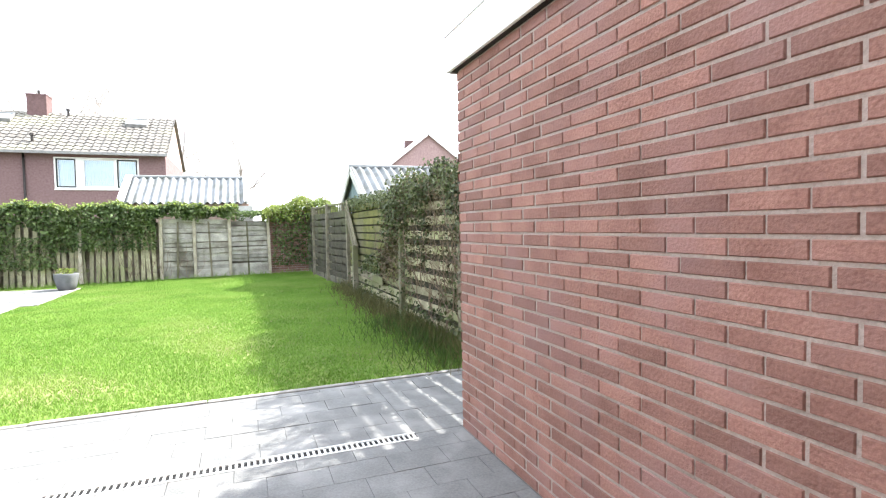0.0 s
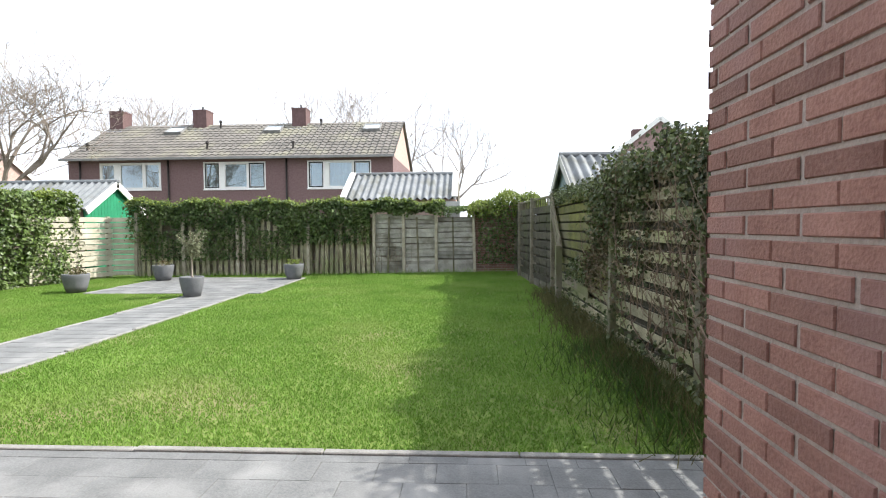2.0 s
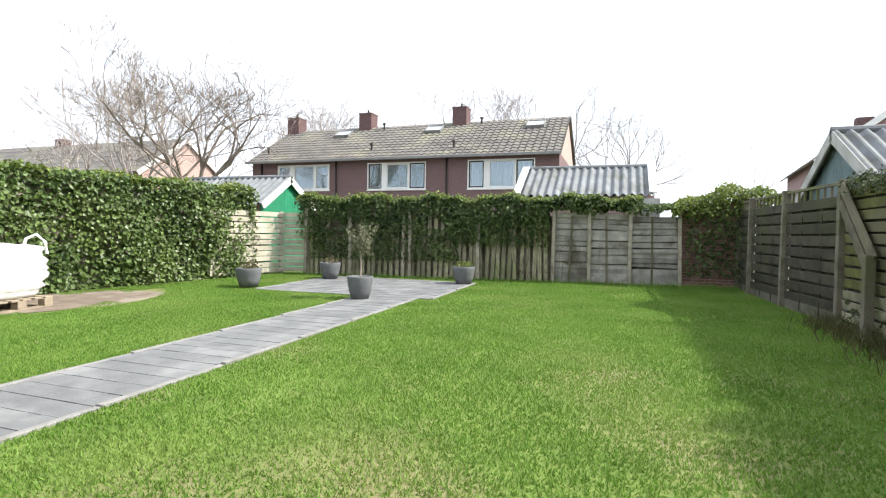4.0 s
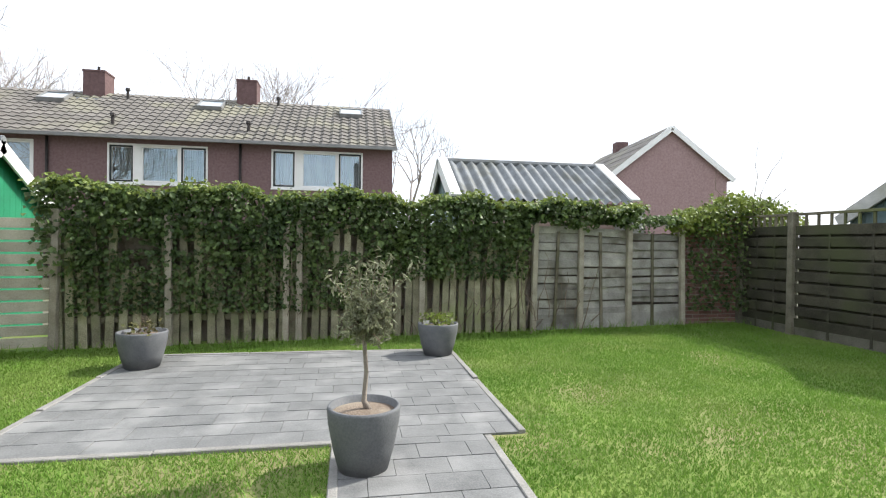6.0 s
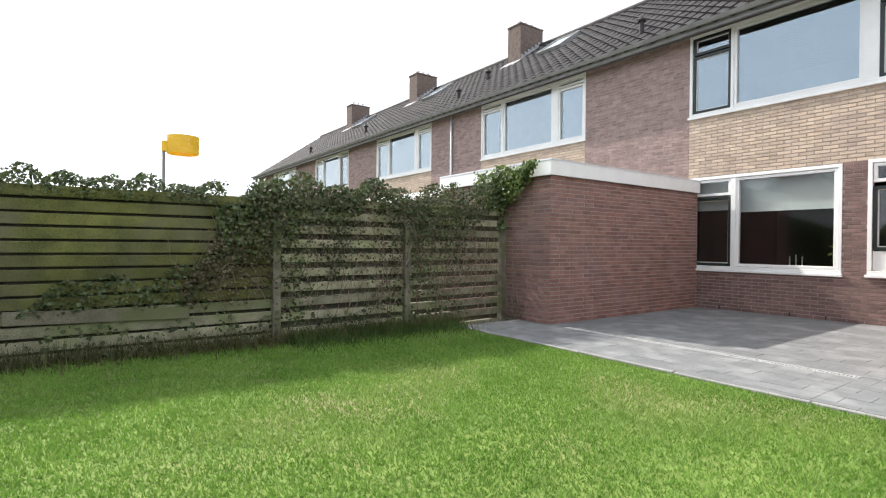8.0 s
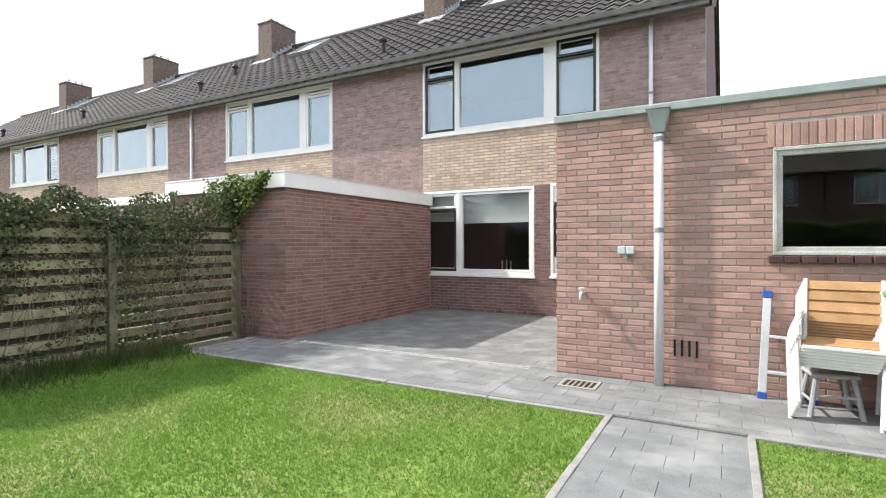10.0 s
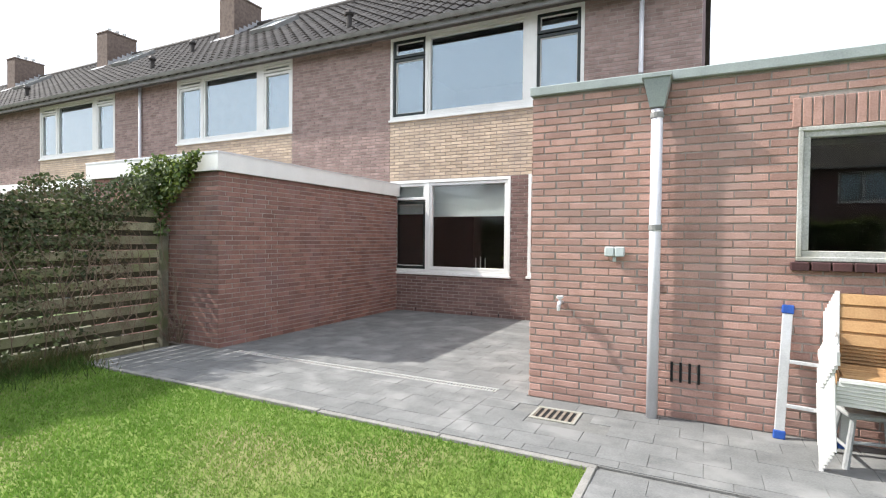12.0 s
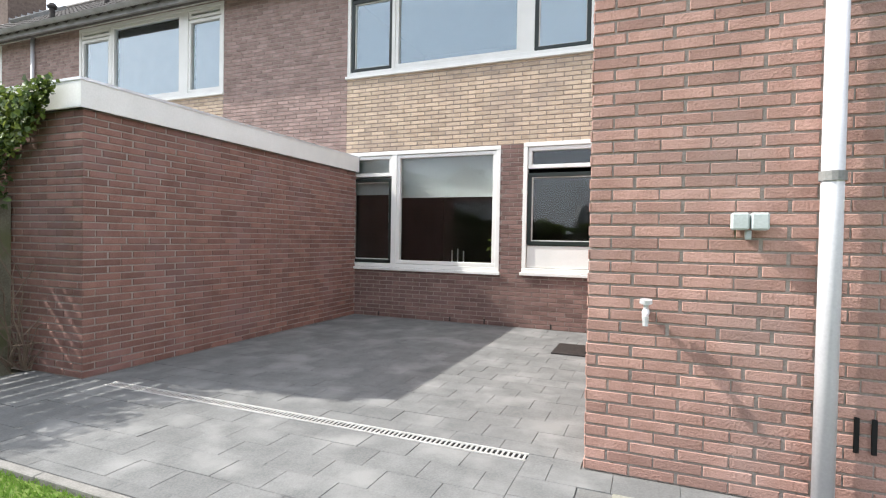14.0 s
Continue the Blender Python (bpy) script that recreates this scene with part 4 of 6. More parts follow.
for x in (3.0, 6.2, 9.4):
    box_part("post", (x - 0.05, -1.6, -0.05), (x + 0.05, -1.5, 2.26), M_BINGREY, canopy)

# ---- own flat-roofed extension ----
EW = (-6.66, -5.745, 1.22, 2.14)
EX0, EX1, EH = -8.6, -3.857, 2.56
ext = wall_core("wall_extension", EX0, EX1, -0.28, -0.007, EH, [EW], M_MORTAR, "orange-red brick front wall of the flat-roofed extension")
erel = [(EX1 - EW[1], EX1 - EW[0], EW[2] - 0.06, EW[3] + 0.2)]
vent = (EX1 + 5.18, EX1 + 4.96)
vrel = (-(-4.96) + EX1, -(-5.18) + EX1, 0.28, 0.43)
brick_wall(ext, "front_bricks", (EX1, -0.007, 0), (-1, 0, 0), (0, 1, 0), EX1 - EX0, EH, M_BRICK_ORANGE, erel, pieces=300, piece_from=0.8, seed=21)
side = tagged(box_part("wall_extension_side", (EX1 - 0.28, FY + 0.001, 0), (EX1 - 0.0, -0.281, EH), M_MORTAR), "orange-red brick side wall of the extension", "wall", kind="structure")
brick_wall(side, "side_bricks", (EX1, FY, 0), (0, 1, 0), (1, 0, 0), -FY, EH, M_BRICK_ORANGE, seed=22)
tagged(box_part("wall_extension_left", (EX0, FY - 4, 0), (EX0 + 0.28, -0.281, EH), M_WALL_FAR), "brick side wall of the extension", "wall", kind="structure")
tagged(box_part("roof_extension", (EX0 + 0.02, FY + 0.001, EH - 0.06), (EX1 - 0.02, -0.02, EH + 0.02), M_GUTTER), "flat bitumen roof of the extension", "roof", kind="structure")
for lo, hi in (((EX0, -0.08, EH), (EX1 + 0.02, 0.035, EH + 0.075)), ((EX1 - 0.06, FY + 0.002, EH), (EX1 + 0.022, -0.08, EH + 0.075))):
    tagged(box_part("roof_cap", lo, hi, M_CAP, None, bevel=0.006), "grey-green zinc roof edge trim", "trim", kind="structure")
w = window(EW[0], EW[1], EW[2], EW[3], 0.0, [(EW[0] + .022, EW[1] - .022, EW[2] + .022, EW[3] - .022, False)], "fixed window in weathered white frame", sill=False, frame_mat=M_WHITE_OLD, fw=0.03, pane_mat=M_GLASS_CLEAR)
for k in range(8):
    x = EW[0] + 0.02 + k * 0.117
    box_part("sill_tile", (x, -0.05, 1.155), (x + 0.108, 0.045, 1.215), M_BRICK_SILL, w, bevel=0.006)
for k in range(17):
    x = EW[0] - 0.05 + k * 0.0595
    box_part("lintel_brick", (x, -0.007, EW[3] + 0.004), (x + 0.050, 0.004, EW[3] + 0.20), M_BRICK_ORANGE, ext, bevel=0.003)
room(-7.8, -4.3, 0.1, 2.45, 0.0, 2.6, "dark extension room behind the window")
for k in range(4):
    x = -4.975 - k * 0.062
    # black plates on the wall face imitate the dark inside the slots
    v = tagged(box_part("air_vent_slot", (x - 0.009, 0.001, 0.28), (x + 0.009, 0.0115, 0.43), M_BLACK, None), "narrow dark ventilation slot between bricks", "vent", "air vents")
dp = downpipe(-4.845, 0.075, 0.0, 2.34, "pale grey plastic downpipe on the orange brick wall", M_PVC, 0.042, (0.62, 0.98))
hop = thing("rain_hopper", "grey-green zinc rain hopper below the roof edge", "hopper")
bm = bmesh.new()
lo = [bm.verts.new((-4.845 + sx * 0.05, 0.075 + sy * 0.05, 2.35)) for sx, sy in ((-1, -1), (1, -1), (1, 1), (-1, 1))]
hi = [bm.verts.new((-4.845 + sx * 0.095, 0.095 + sy * 0.075, 2.56)) for sx, sy in ((-1, -1), (1, -1), (1, 1), (-1, 1))]
bm.faces.new(lo[::-1])
bm.faces.new(hi)
for k in range(4):
    bm.faces.new((lo[k], lo[(k + 1) % 4], hi[(k + 1) % 4], hi[k]))
part("funnel", bm, M_CAP, hop)
box_part("rim", (-4.95, 0.012, 2.555), (-4.74, 0.18, 2.59), M_CAP, hop, bevel=0.004)
lampo = thing("outdoor_socket", "grey-green twin outdoor socket box on brick", "socket")
box_part("backplate", (-4.62, 0.008, 1.235), (-4.48, 0.03, 1.295), M_LAMPGREY, lampo, bevel=0.004)
for x in (-4.625, -4.548):
    box_part("lid", (x, 0.03, 1.222), (x + 0.072, 0.075, 1.30), M_LAMPGREY, lampo, bevel=0.008)
box_part("cable_gland", (-4.56, 0.02, 1.18), (-4.535, 0.05, 1.222), M_LAMPGREY, lampo, bevel=0.004)
tap = thing("garden_tap", "small chrome garden tap on the brick wall", "tap")
bm = bmesh.new()
tube(bm, [(-4.13, 0.0, 0.83), (-4.13, 0.09, 0.83), (-4.13, 0.115, 0.81), (-4.13, 0.12, 0.77)], [0.016, 0.018, 0.016, 0.012], 10)
part("spout", bm, M_ALU, tap)
bm = bmesh.new()
tube(bm, [(-4.13, 0.07, 0.83), (-4.13, 0.075, 0.87), (-4.13, 0.078, 0.875), (-4.13, 0.08, 0.89)], [0.012, 0.012, 0.03, 0.028], 10)
part("handle", bm, M_ALU, tap)
for x in (-0.42, -1.55, -2.05, -2.95):
    # black plates on the bricks imitate the dark inside the weep holes
    tagged(box_part("weep_hole", (x - 0.008, FY + 0.002, 0.01), (x + 0.008, FY + 0.009, 0.075), M_BLACK, None), "small dark weep hole between wall bricks", "vent", "weep holes")
mat_ = thing("doormat", "dark rubber doormat on the patio", "mat")
box_part("rubber", (-3.8, -3.13, 0.004), (-3.21, -2.6, 0.02), M_IRON, mat_, bevel=0.004)

# ---- fences ----
def plank(parent, name, p, q, h, t, mat, rnd, lift=0.0, tilt=0.0):
    """A board from p to q (its lower edge), h high and t thick, slightly crooked."""
    p, q = Vector(p), Vector(q)
    d = q - p
    ang = math.degrees(math.atan2(d.y, d.x))
    slope = math.degrees(math.atan2(d.z, math.hypot(d.x, d.y)))
    return box_part(name, (0, -t / 2, 0), (d.length, t / 2, h), mat, parent, bevel=0.003, m=pose(p.x, p.y, p.z + lift, tilt, -slope, ang))


rnd = random.Random(17)
fence = thing("side_fence", "weathered mossy wooden panel fence with ivy and trellis top", "fence")
POSTS = [0.06, 1.88, 3.66, 7.07, 8.66, 10.22, 11.15]
for i, y in enumerate(POSTS):
    top = 1.75 if y > 3.7 else 1.46
    box_part("post", (-0.05, -0.045, -0.1), (0.05, 0.045, top), M_POST_DARK, fence, bevel=0.006, m=pose(fence_x(y) - 0.03, y, 0, 0, rnd.uniform(-0.6, 0.6), 0))
box_part("post", (-0.045, -0.045, -0.1), (0.045, 0.045, 0.92), M_POST_DARK, fence, "short braced post", bevel=0.006, m=pose(fence_x(6.2) - 0.11, 6.2, 0))
for y0, y1 in zip(POSTS, POSTS[1:]):
    mossy = 3.5 < y0 < 7.0
    top = 1.53 if y0 > 7 else (1.70 if mossy else 1.66)
    z, k = 0.20 if y0 > 6.9 else -0.10, 0
    step = 0.125 if mossy else (0.155 if y0 > 7 else 0.168)
    while z < top - 0.05:
        off = rnd.uniform(-0.004, 0.004) - 0.012
        h = step * (0.80 if y0 > 3.5 else 0.56)
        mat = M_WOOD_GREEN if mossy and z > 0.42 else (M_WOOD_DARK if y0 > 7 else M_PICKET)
        j = rnd.uniform(-0.006, 0.006)
        plank(fence, "board", (fence_x(y0 + .04) + off, y0 + 0.04, z + j), (fence_x(y1 - .04) + off, y1 - 0.04, z - j), h, 0.014, mat, rnd, tilt=-7 if y0 > 3.5 else 3)
        # rear boards are coloured dark to imitate shade between the front boards
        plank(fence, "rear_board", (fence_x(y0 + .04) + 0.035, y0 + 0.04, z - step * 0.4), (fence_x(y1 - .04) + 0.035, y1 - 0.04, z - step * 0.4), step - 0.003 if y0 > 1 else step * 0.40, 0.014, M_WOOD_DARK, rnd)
        z += step
        k += 1
    for f in (0.33, 0.67) if y0 > 7 else ():
        y = y0 + (y1 - y0) * f
        box_part("batten", (fence_x(y) - 0.028, y - 0.016, 0.1), (fence_x(y) - 0.020, y + 0.016, top - 0.08), M_WOOD_DARK, fence)
    if y0 > 6.9:
        box_part("gravel_board", (-0.025, 0, 0.0), (0.025, y1 - y0 - 0.09, 0.21), M_CONCRETE_OLD, fence, bevel=0.005, m=pose(fence_x(y0), y0 + 0.045, 0, 0, 0, math.degrees(math.atan2(fence_x(y0) - fence_x(y1), y1 - y0))))
        plank(fence, "top_rail", (fence_x(y0), y0, 1.70), (fence_x(y1), y1, 1.70), 0.035, 0.05, M_WOOD_GREY, rnd)
        plank(fence, "mid_rail", (fence_x(y0), y0, 1.53), (fence_x(y1), y1, 1.53), 0.03, 0.045, M_WOOD_GREY, rnd)
        n = 9
        for k in range(1, n):
            y = y0 + (y1 - y0) * k / n
            box_part("trellis_bar", (fence_x(y) - 0.012, y - 0.014, 1.555), (fence_x(y) + 0.012, y + 0.014, 1.705), M_WOOD_GREY, fence)
for (ya, za), (yb, zb) in (((7.03, 1.63), (6.20, 0.83)), ((7.03, 1.44), (6.3, 0.70))):
    plank(fence, "brace", (fence_x(7) - 0.085, ya, za), (fence_x(6.2) - 0.085, yb, zb), 0.115, 0.025, M_WOOD_GREY, rnd)
plank(fence, "loose_board", (fence_x(5.5) - 0.06, 6.0, 0.40), (fence_x(4.5) - 0.06, 4.55, 0.36), 0.12, 0.018, M_WOOD_GREY, rnd)

back = thing("back_fence", "old picket and board fence overgrown with ivy", "fence")
BPOSTS = [(-8.55, 1.58), (-7.45, 1.54), (-6.22, 1.58), (-6.07, 1.52), (-4.575, 1.66), (-3.02, 1.56), (-2.30, 1.63), (-1.52, 1.58), (-0.58, 1.585)]
for x, top in BPOSTS:
    box_part("post", (-0.035, -0.035, -0.05), (0.035, 0.035, top), M_POST, back, bevel=0.006, m=pose(x, back_y(x) - 0.05, 0, rnd.uniform(-1, 1), rnd.uniform(-1.2, 1.2), 0))
for z in (0.35, 1.05):
    plank(back, "rail", (-8.6, back_y(-8.6) + 0.03, z), (-3.0, back_y(-3.0) + 0.03, z), 0.07, 0.035, M_WOOD_GREY, rnd)
x = -8.52
while x < -3.08:
    top = rnd.choice((0.75, 0.85, 0.95, 1.15, 1.25, 1.3)) if x < -4.7 else rnd.uniform(1.1, 1.38)
    box_part("picket", (-0.042, -0.011, 0.0), (0.042, 0.011, top + 0.12), M_PICKET, back, bevel=0.004, m=pose(x, back_y(x), 0.06, 0, rnd.uniform(-2.5, 2.5), 0))
    x += rnd.uniform(0.105, 0.15)
for a, b in ((-3.0, -2.32), (-2.28, -1.54), (-1.50, -0.60)):
    z, k = 0.30, 0
    while z < 1.42:
        h = rnd.uniform(0.08, 0.13)
        off = 0.016 if k % 2 else -0.008
        plank(back, "board", (a, back_y(a) + off, z + rnd.uniform(-.02, .02)), (b, back_y(b) + off, z + rnd.uniform(-.02, .02)), h, 0.014, M_WOOD_SILVER, rnd)
        z += h + rnd.uniform(-0.004, 0.02)
        k += 1
    plank(back, "base_board", (a, back_y(a), 0.0), (b, back_y(b), 0.0), 0.30, 0.03, M_WOOD_SILVER, rnd)
    for f in (0.45,):
        xx = a + (b - a) * f
        box_part("batten", (-0.02, -0.04, 0.1), (0.02, -0.02, 1.45), M_WOOD_GREY, back, m=pose(xx, back_y(xx), 0, 0, rnd.uniform(-2, 2), 0))
# an added plain sheet behind the fence imitates dark gaps and keeps the ivy dark
tagged(box_part("hedge_core", (0, 0, 0), (8.05, 0.02, 1.45), M_BARK, m=pose(-8.6, back_y(-8.6) + 0.16, 0, 0, 0, 6.45)), "added plain sheet that darkens the gaps behind the pickets", "hedge", kind="structure")

corner = tagged(box_part("corner_wall", (-0.60, 0, 0), (0.62, 0.2, 1.72), M_MORTAR_D, m=pose(0, 11.2, 0)), "low red brick wall in the garden corner", "wall", kind="structure")
brick_wall(corner, "bricks", (0.62, 11.199, 0), (-1, 0, 0), (0, -1, 0), 1.22, 1.72, M_BRICK_RED, seed=31)
left = thing("pale_fence", "pale horizontal board fence behind the hedge", "fence")
for k in range(11):
    z = 0.12 + k * 0.125
    plank(left, "board", (hedge_x(8.3) - 0.02, 8.3, z), (hedge_x(10.15) + 0.02, 10.15, z), 0.105, 0.018, M_WOOD_PALE, rnd, lift=rnd.uniform(-.01, .01))
    plank(left, "board", (hedge_x(10.15) + 0.03, 10.15, z), (-8.55, 10.27, z), 0.105, 0.018, M_WOOD_PALE, rnd)
for y in (8.4, 9.3, 10.1):
    box_part("post", (hedge_x(y) - 0.08, y - 0.04, -0.05), (hedge_x(y) - 0.012, y + 0.04, 1.5), M_WOOD_PALE, left)


# ---- climbing plants and hedge ----
def twigs(name, n, start, length, rng, mat, parent, drift, r=0.005, bits=5, reach=0.14):
    """Thin crooked stems; start() gives the foot of each one."""
    bm = bmesh.new()
    for _ in range(n):
        p = Vector(start())
        pts = [p]
        d = Vector(drift).normalized()
        for k in range(bits):
            d = (d + Vector(rng.normal(0, 0.38, 3))).normalized()
            q = pts[-1] + d * length / bits * rng.uniform(0.6, 1.3)
            q.x = min(max(q.x, p.x - reach), p.x + reach)
            q.y = min(max(q.y, p.y - 2.5 * reach), p.y + 2.5 * reach)
            pts.append(q)
        tube(bm, pts, [r * (1 - 0.7 * k / bits) for k in range(bits + 1)], 4, cap=False)
    return part(name, bm, mat, parent)


rg = np.random.default_rng(21)


def ivy_on_side(n, yr, zf, thick, mat, name, parent, size, droop=0.6):
    """Leaves over the side fence; zf(y) gives the lower and upper height."""
    y = rg.uniform(*yr, n)
    lo, hi = zf(y)
    z = lo + (hi - lo) * rg.beta(1.6, 1.1, n)
    base = np.interp(y, (0, 3.66, 7.07, 8.66, 10.3), (0.97, 0.76, 0.72, 0.56, 0.46))
    x = base + rg.normal(-0.03, thick, n) + 0.03
    c = np.stack([x, y, z], 1)
    o = np.tile([-1.0, 0.1, 0.5], (n, 1))
    put(name, leaf_mesh(name, c, o, size, mat, rg, droop=droop), parent)


ivy = thing("fence_ivy", "straggling dark ivy and dry vine over the fence", "ivy")
wob = lambda y: 0.07 * np.sin(y * 6.1) + 0.05 * np.sin(y * 13.7)
ivy_on_side(6400, (0.15, 3.95), lambda y: (1.32 + 0.25 * np.sin(y * 2.7 + 1) + wob(y), 1.86 + wob(y) + 0.17 * np.clip(1.7 - y, 0, 1)), 0.09, M_IVY_DARK, "leaves", ivy, 0.043)
ivy_on_side(5200, (0.5, 3.9), lambda y: (0.5 + 0.25 * np.sin(y * 5), 1.86 + wob(y)), 0.07, M_DEADLEAF, "dry_leaves", ivy, 0.036)
ivy_on_side(3000, (3.6, 4.6), lambda y: (0.45 + 0 * y, 1.85 - (y - 3.6) * 1.1 + wob(y)), 0.07, M_DEADLEAF, "dry_leaves", ivy, 0.038)
ivy_on_side(2400, (3.6, 4.3), lambda y: (0.9 + 0 * y, 1.9 - (y - 3.6) * 0.6), 0.08, M_IVY_DARK, "leaves", ivy, 0.045)
ivy_on_side(3200, (4.2, 7.0), lambda y: (1.52 + 0 * y, 1.69 + np.abs(wob(y))), 0.06, M_IVY_DARK, "leaves", ivy, 0.036)
ivy_on_side(1900, (4.3, 5.9), lambda y: (0.45 + 0 * y, 0.95 - 0.2 * (y - 4.3) + wob(y)), 0.05, M_IVY_DARK, "leaves", ivy, 0.042)
ivy_on_side(1300, (0.8, 6.8), lambda y: (0.02 + 0 * y, 0.34 + wob(y)), 0.10, M_IVY_DARK, "leaves", ivy, 0.05)
for yc, zl, wd, cnt in ((1.75, 0.35, 0.26, 1300), (2.9, 0.7, 0.10, 420), (3.45, 0.25, 0.12, 520), (1.05, 0.8, 0.14, 380)):
    yy = rg.normal(yc, wd, cnt)
    c = np.stack([fence_x(yc) - 0.05 + rg.normal(0, 0.05, cnt), yy, zl + (1.75 - zl) * rg.beta(1.3, 1.0, cnt)], 1)
    put("hanging_leaves", leaf_mesh("hanging_leaves", c, np.tile([-1.0, 0.1, 0.4], (cnt, 1)), 0.042, M_IVY_DARK, rg, droop=0.7), ivy)
twigs("vine", 260, lambda: (fence_x(2) - 0.06 + rg.normal(0, 0.03) - 0.02 * 0, rg.uniform(0.3, 4.6), rg.uniform(0.05, 1.1)), 0.9, rg, M_TWIG, ivy, (-0.05, 0, 1), 0.0055)
shed_ivy = thing("shed_ivy", "green ivy hanging over the shed roof corner", "ivy")
n = 1900
t = rg.beta(1.0, 1.2, n)
cx = 0.22 + 1.25 * t + rg.normal(0, 0.05, n)
cz = 2.29 + 0.05 * np.sin(cx * 9) - (0.10 + 0.62 * np.clip(t * 1.5, 0, 1)) * rg.uniform(0, 1, n) ** 1.2 + rg.normal(0, 0.025, n)
bright = rg.random(n) < 0.55
c = np.stack([cx, 0.10 + np.abs(rg.normal(0, 0.05, n)), cz], 1)
for nm, sel, mt in (("leaves", bright, M_IVY_LIGHT), ("shaded_leaves", ~bright, M_IVY)):
    put(nm, leaf_mesh(nm, c[sel], np.tile([-0.2, 1.0, 0.5], (int(sel.sum()), 1)), 0.055, mt, rg, droop=0.6), shed_ivy)
n = 380
put("dark_leaves", leaf_mesh("dark_leaves", np.stack([rg.uniform(0.75, 1.2, n), rg.normal(0.12, 0.05, n), rg.uniform(1.35, 2.25, n)], 1), np.tile([-0.2, 1.0, 0.5], (n, 1)), 0.06, M_IVY, rg, droop=0.6), shed_ivy)
twigs("vine", 24, lambda: (rg.uniform(0.55, 0.98), 0.06, 0.02), 1.7, rg, M_TWIG, shed_ivy, (-0.12, 0.02, 1), 0.007, 7)

hedge_top = thing("back_ivy", "thick green ivy hanging over the back fence", "ivy")
n = 17000
x = rg.uniform(-8.7, -0.65, n)
edge = np.where(x < -3.1, 1.0 + 0.22 * np.sin(x * 3.1) + 0.15 * np.sin(x * 7.7), 1.5 + 0.06 * np.sin(x * 6))
top = np.where(x < -1.3, 1.83 + 0.05 * np.sin(x * 4.3) + 0.03 * np.sin(x * 11), 1.70)
z = edge + (top - edge) * rg.beta(1.8, 1.0, n)
y = 11.16 + 0.113 * (x + 0.57) + rg.normal(-0.02, 0.11, n)
keep = (x < -1.4) | (rg.random(n) < 0.25)
c = np.stack([x, y, z], 1)[keep]
put("leaves", leaf_mesh("leaves", c, np.tile([0, -1.0, 0.5], (len(c), 1)), 0.065, M_IVY, rg, droop=0.7), hedge_top)
n = 5200
x = rg.uniform(-8.7, -1.3, n)
z = 1.78 + 0.05 * np.sin(x * 4.3) + 0.03 * np.sin(x * 11) + np.abs(rg.normal(0, 0.045, n))
# paler leaf colour along the top of the ivy
put("young_leaves", leaf_mesh("young_leaves", np.stack([x, 11.14 + 0.113 * (x + 0.57) + rg.normal(0, 0.13, n), z], 1), np.tile([0, -0.5, 1.0], (n, 1)), 0.055, M_IVY_LIGHT, rg), hedge_top)
n = 5000
x = rg.uniform(-8.4, -3.1, n)
put("low_leaves", leaf_mesh("low_leaves", np.stack([x, 11.10 + 0.113 * (x + 0.57) + rg.normal(0, 0.04, n), np.where(x < -5, 0.45, 0.8) + rg.uniform(0.0, 0.7, n)], 1), np.tile([0, -1.0, 0.4], (n, 1)), 0.055, M_IVY, rg), hedge_top)
twigs("vine", 90, lambda: (rg.uniform(-8.4, -2.2), back_y(-5) + rg.uniform(-0.35, -0.1) + 0.2, rg.uniform(0.05, 0.5)), 1.1, rg, M_TWIG, hedge_top, (0.1, 0, 1), 0.007, 6)
ct = thing("corner_ivy", "bushy yellow-green ivy over the corner wall", "ivy")
n = 3600
x = rg.uniform(-0.75, 1.35, n)
top = 1.86 + 0.16 * np.sin(x * 2.6 + 0.6) + 0.05 * np.sin(x * 9)
z = 1.38 + (top - 1.38) * rg.beta(1.9, 1.0, n) + np.abs(rg.normal(0, 0.03, n))
put("leaves", leaf_mesh("leaves", np.stack([x, 11.15 + rg.normal(-0.02, 0.16, n), z], 1), np.tile([0, -1.0, 0.5], (n, 1)), 0.06, M_IVY_LIGHT, rg, droop=0.5), ct)
n = 1500
put("dark_leaves", leaf_mesh("dark_leaves", np.stack([rg.uniform(-0.5, 0.6, n), 11.12 + rg.normal(-0.02, 0.08, n), rg.uniform(0.3, 1.8, n)], 1), np.tile([0, -1.0, 0.4], (n, 1)), 0.06, M_IVY, rg, droop=0.5), ct)
twigs("shoots", 7, lambda: (rg.normal(0.55, 0.12), 11.2, 1.7), 1.25, rg, M_TWIG, ct, (0.05, 0, 1), 0.008, 6)

hedge = thing("hedge", "tall clipped evergreen hedge with glossy leaves", "hedge")
# solid block stands in for the darkness among the inner branches
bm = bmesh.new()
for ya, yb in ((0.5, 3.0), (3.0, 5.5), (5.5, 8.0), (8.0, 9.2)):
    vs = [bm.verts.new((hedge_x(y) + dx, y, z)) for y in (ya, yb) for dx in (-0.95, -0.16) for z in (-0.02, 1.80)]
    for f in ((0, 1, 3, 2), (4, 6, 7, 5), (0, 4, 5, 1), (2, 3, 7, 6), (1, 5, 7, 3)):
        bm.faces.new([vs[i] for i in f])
part("core", bm, M_BARK, hedge, "solid core standing in for the dark hedge inside")
n = 26000
y = rg.uniform(0.5, 9.35, n)
hx = -10.62 + (y - 3) * 0.215
z = rg.uniform(0.06, 1.97, n)
bulge = 0.07 * np.sin(y * 3.7 + z * 2) + 0.05 * np.sin(y * 8.3 - z * 5)
c = np.stack([hx + bulge + rg.normal(-0.03, 0.07, n), y, z], 1)
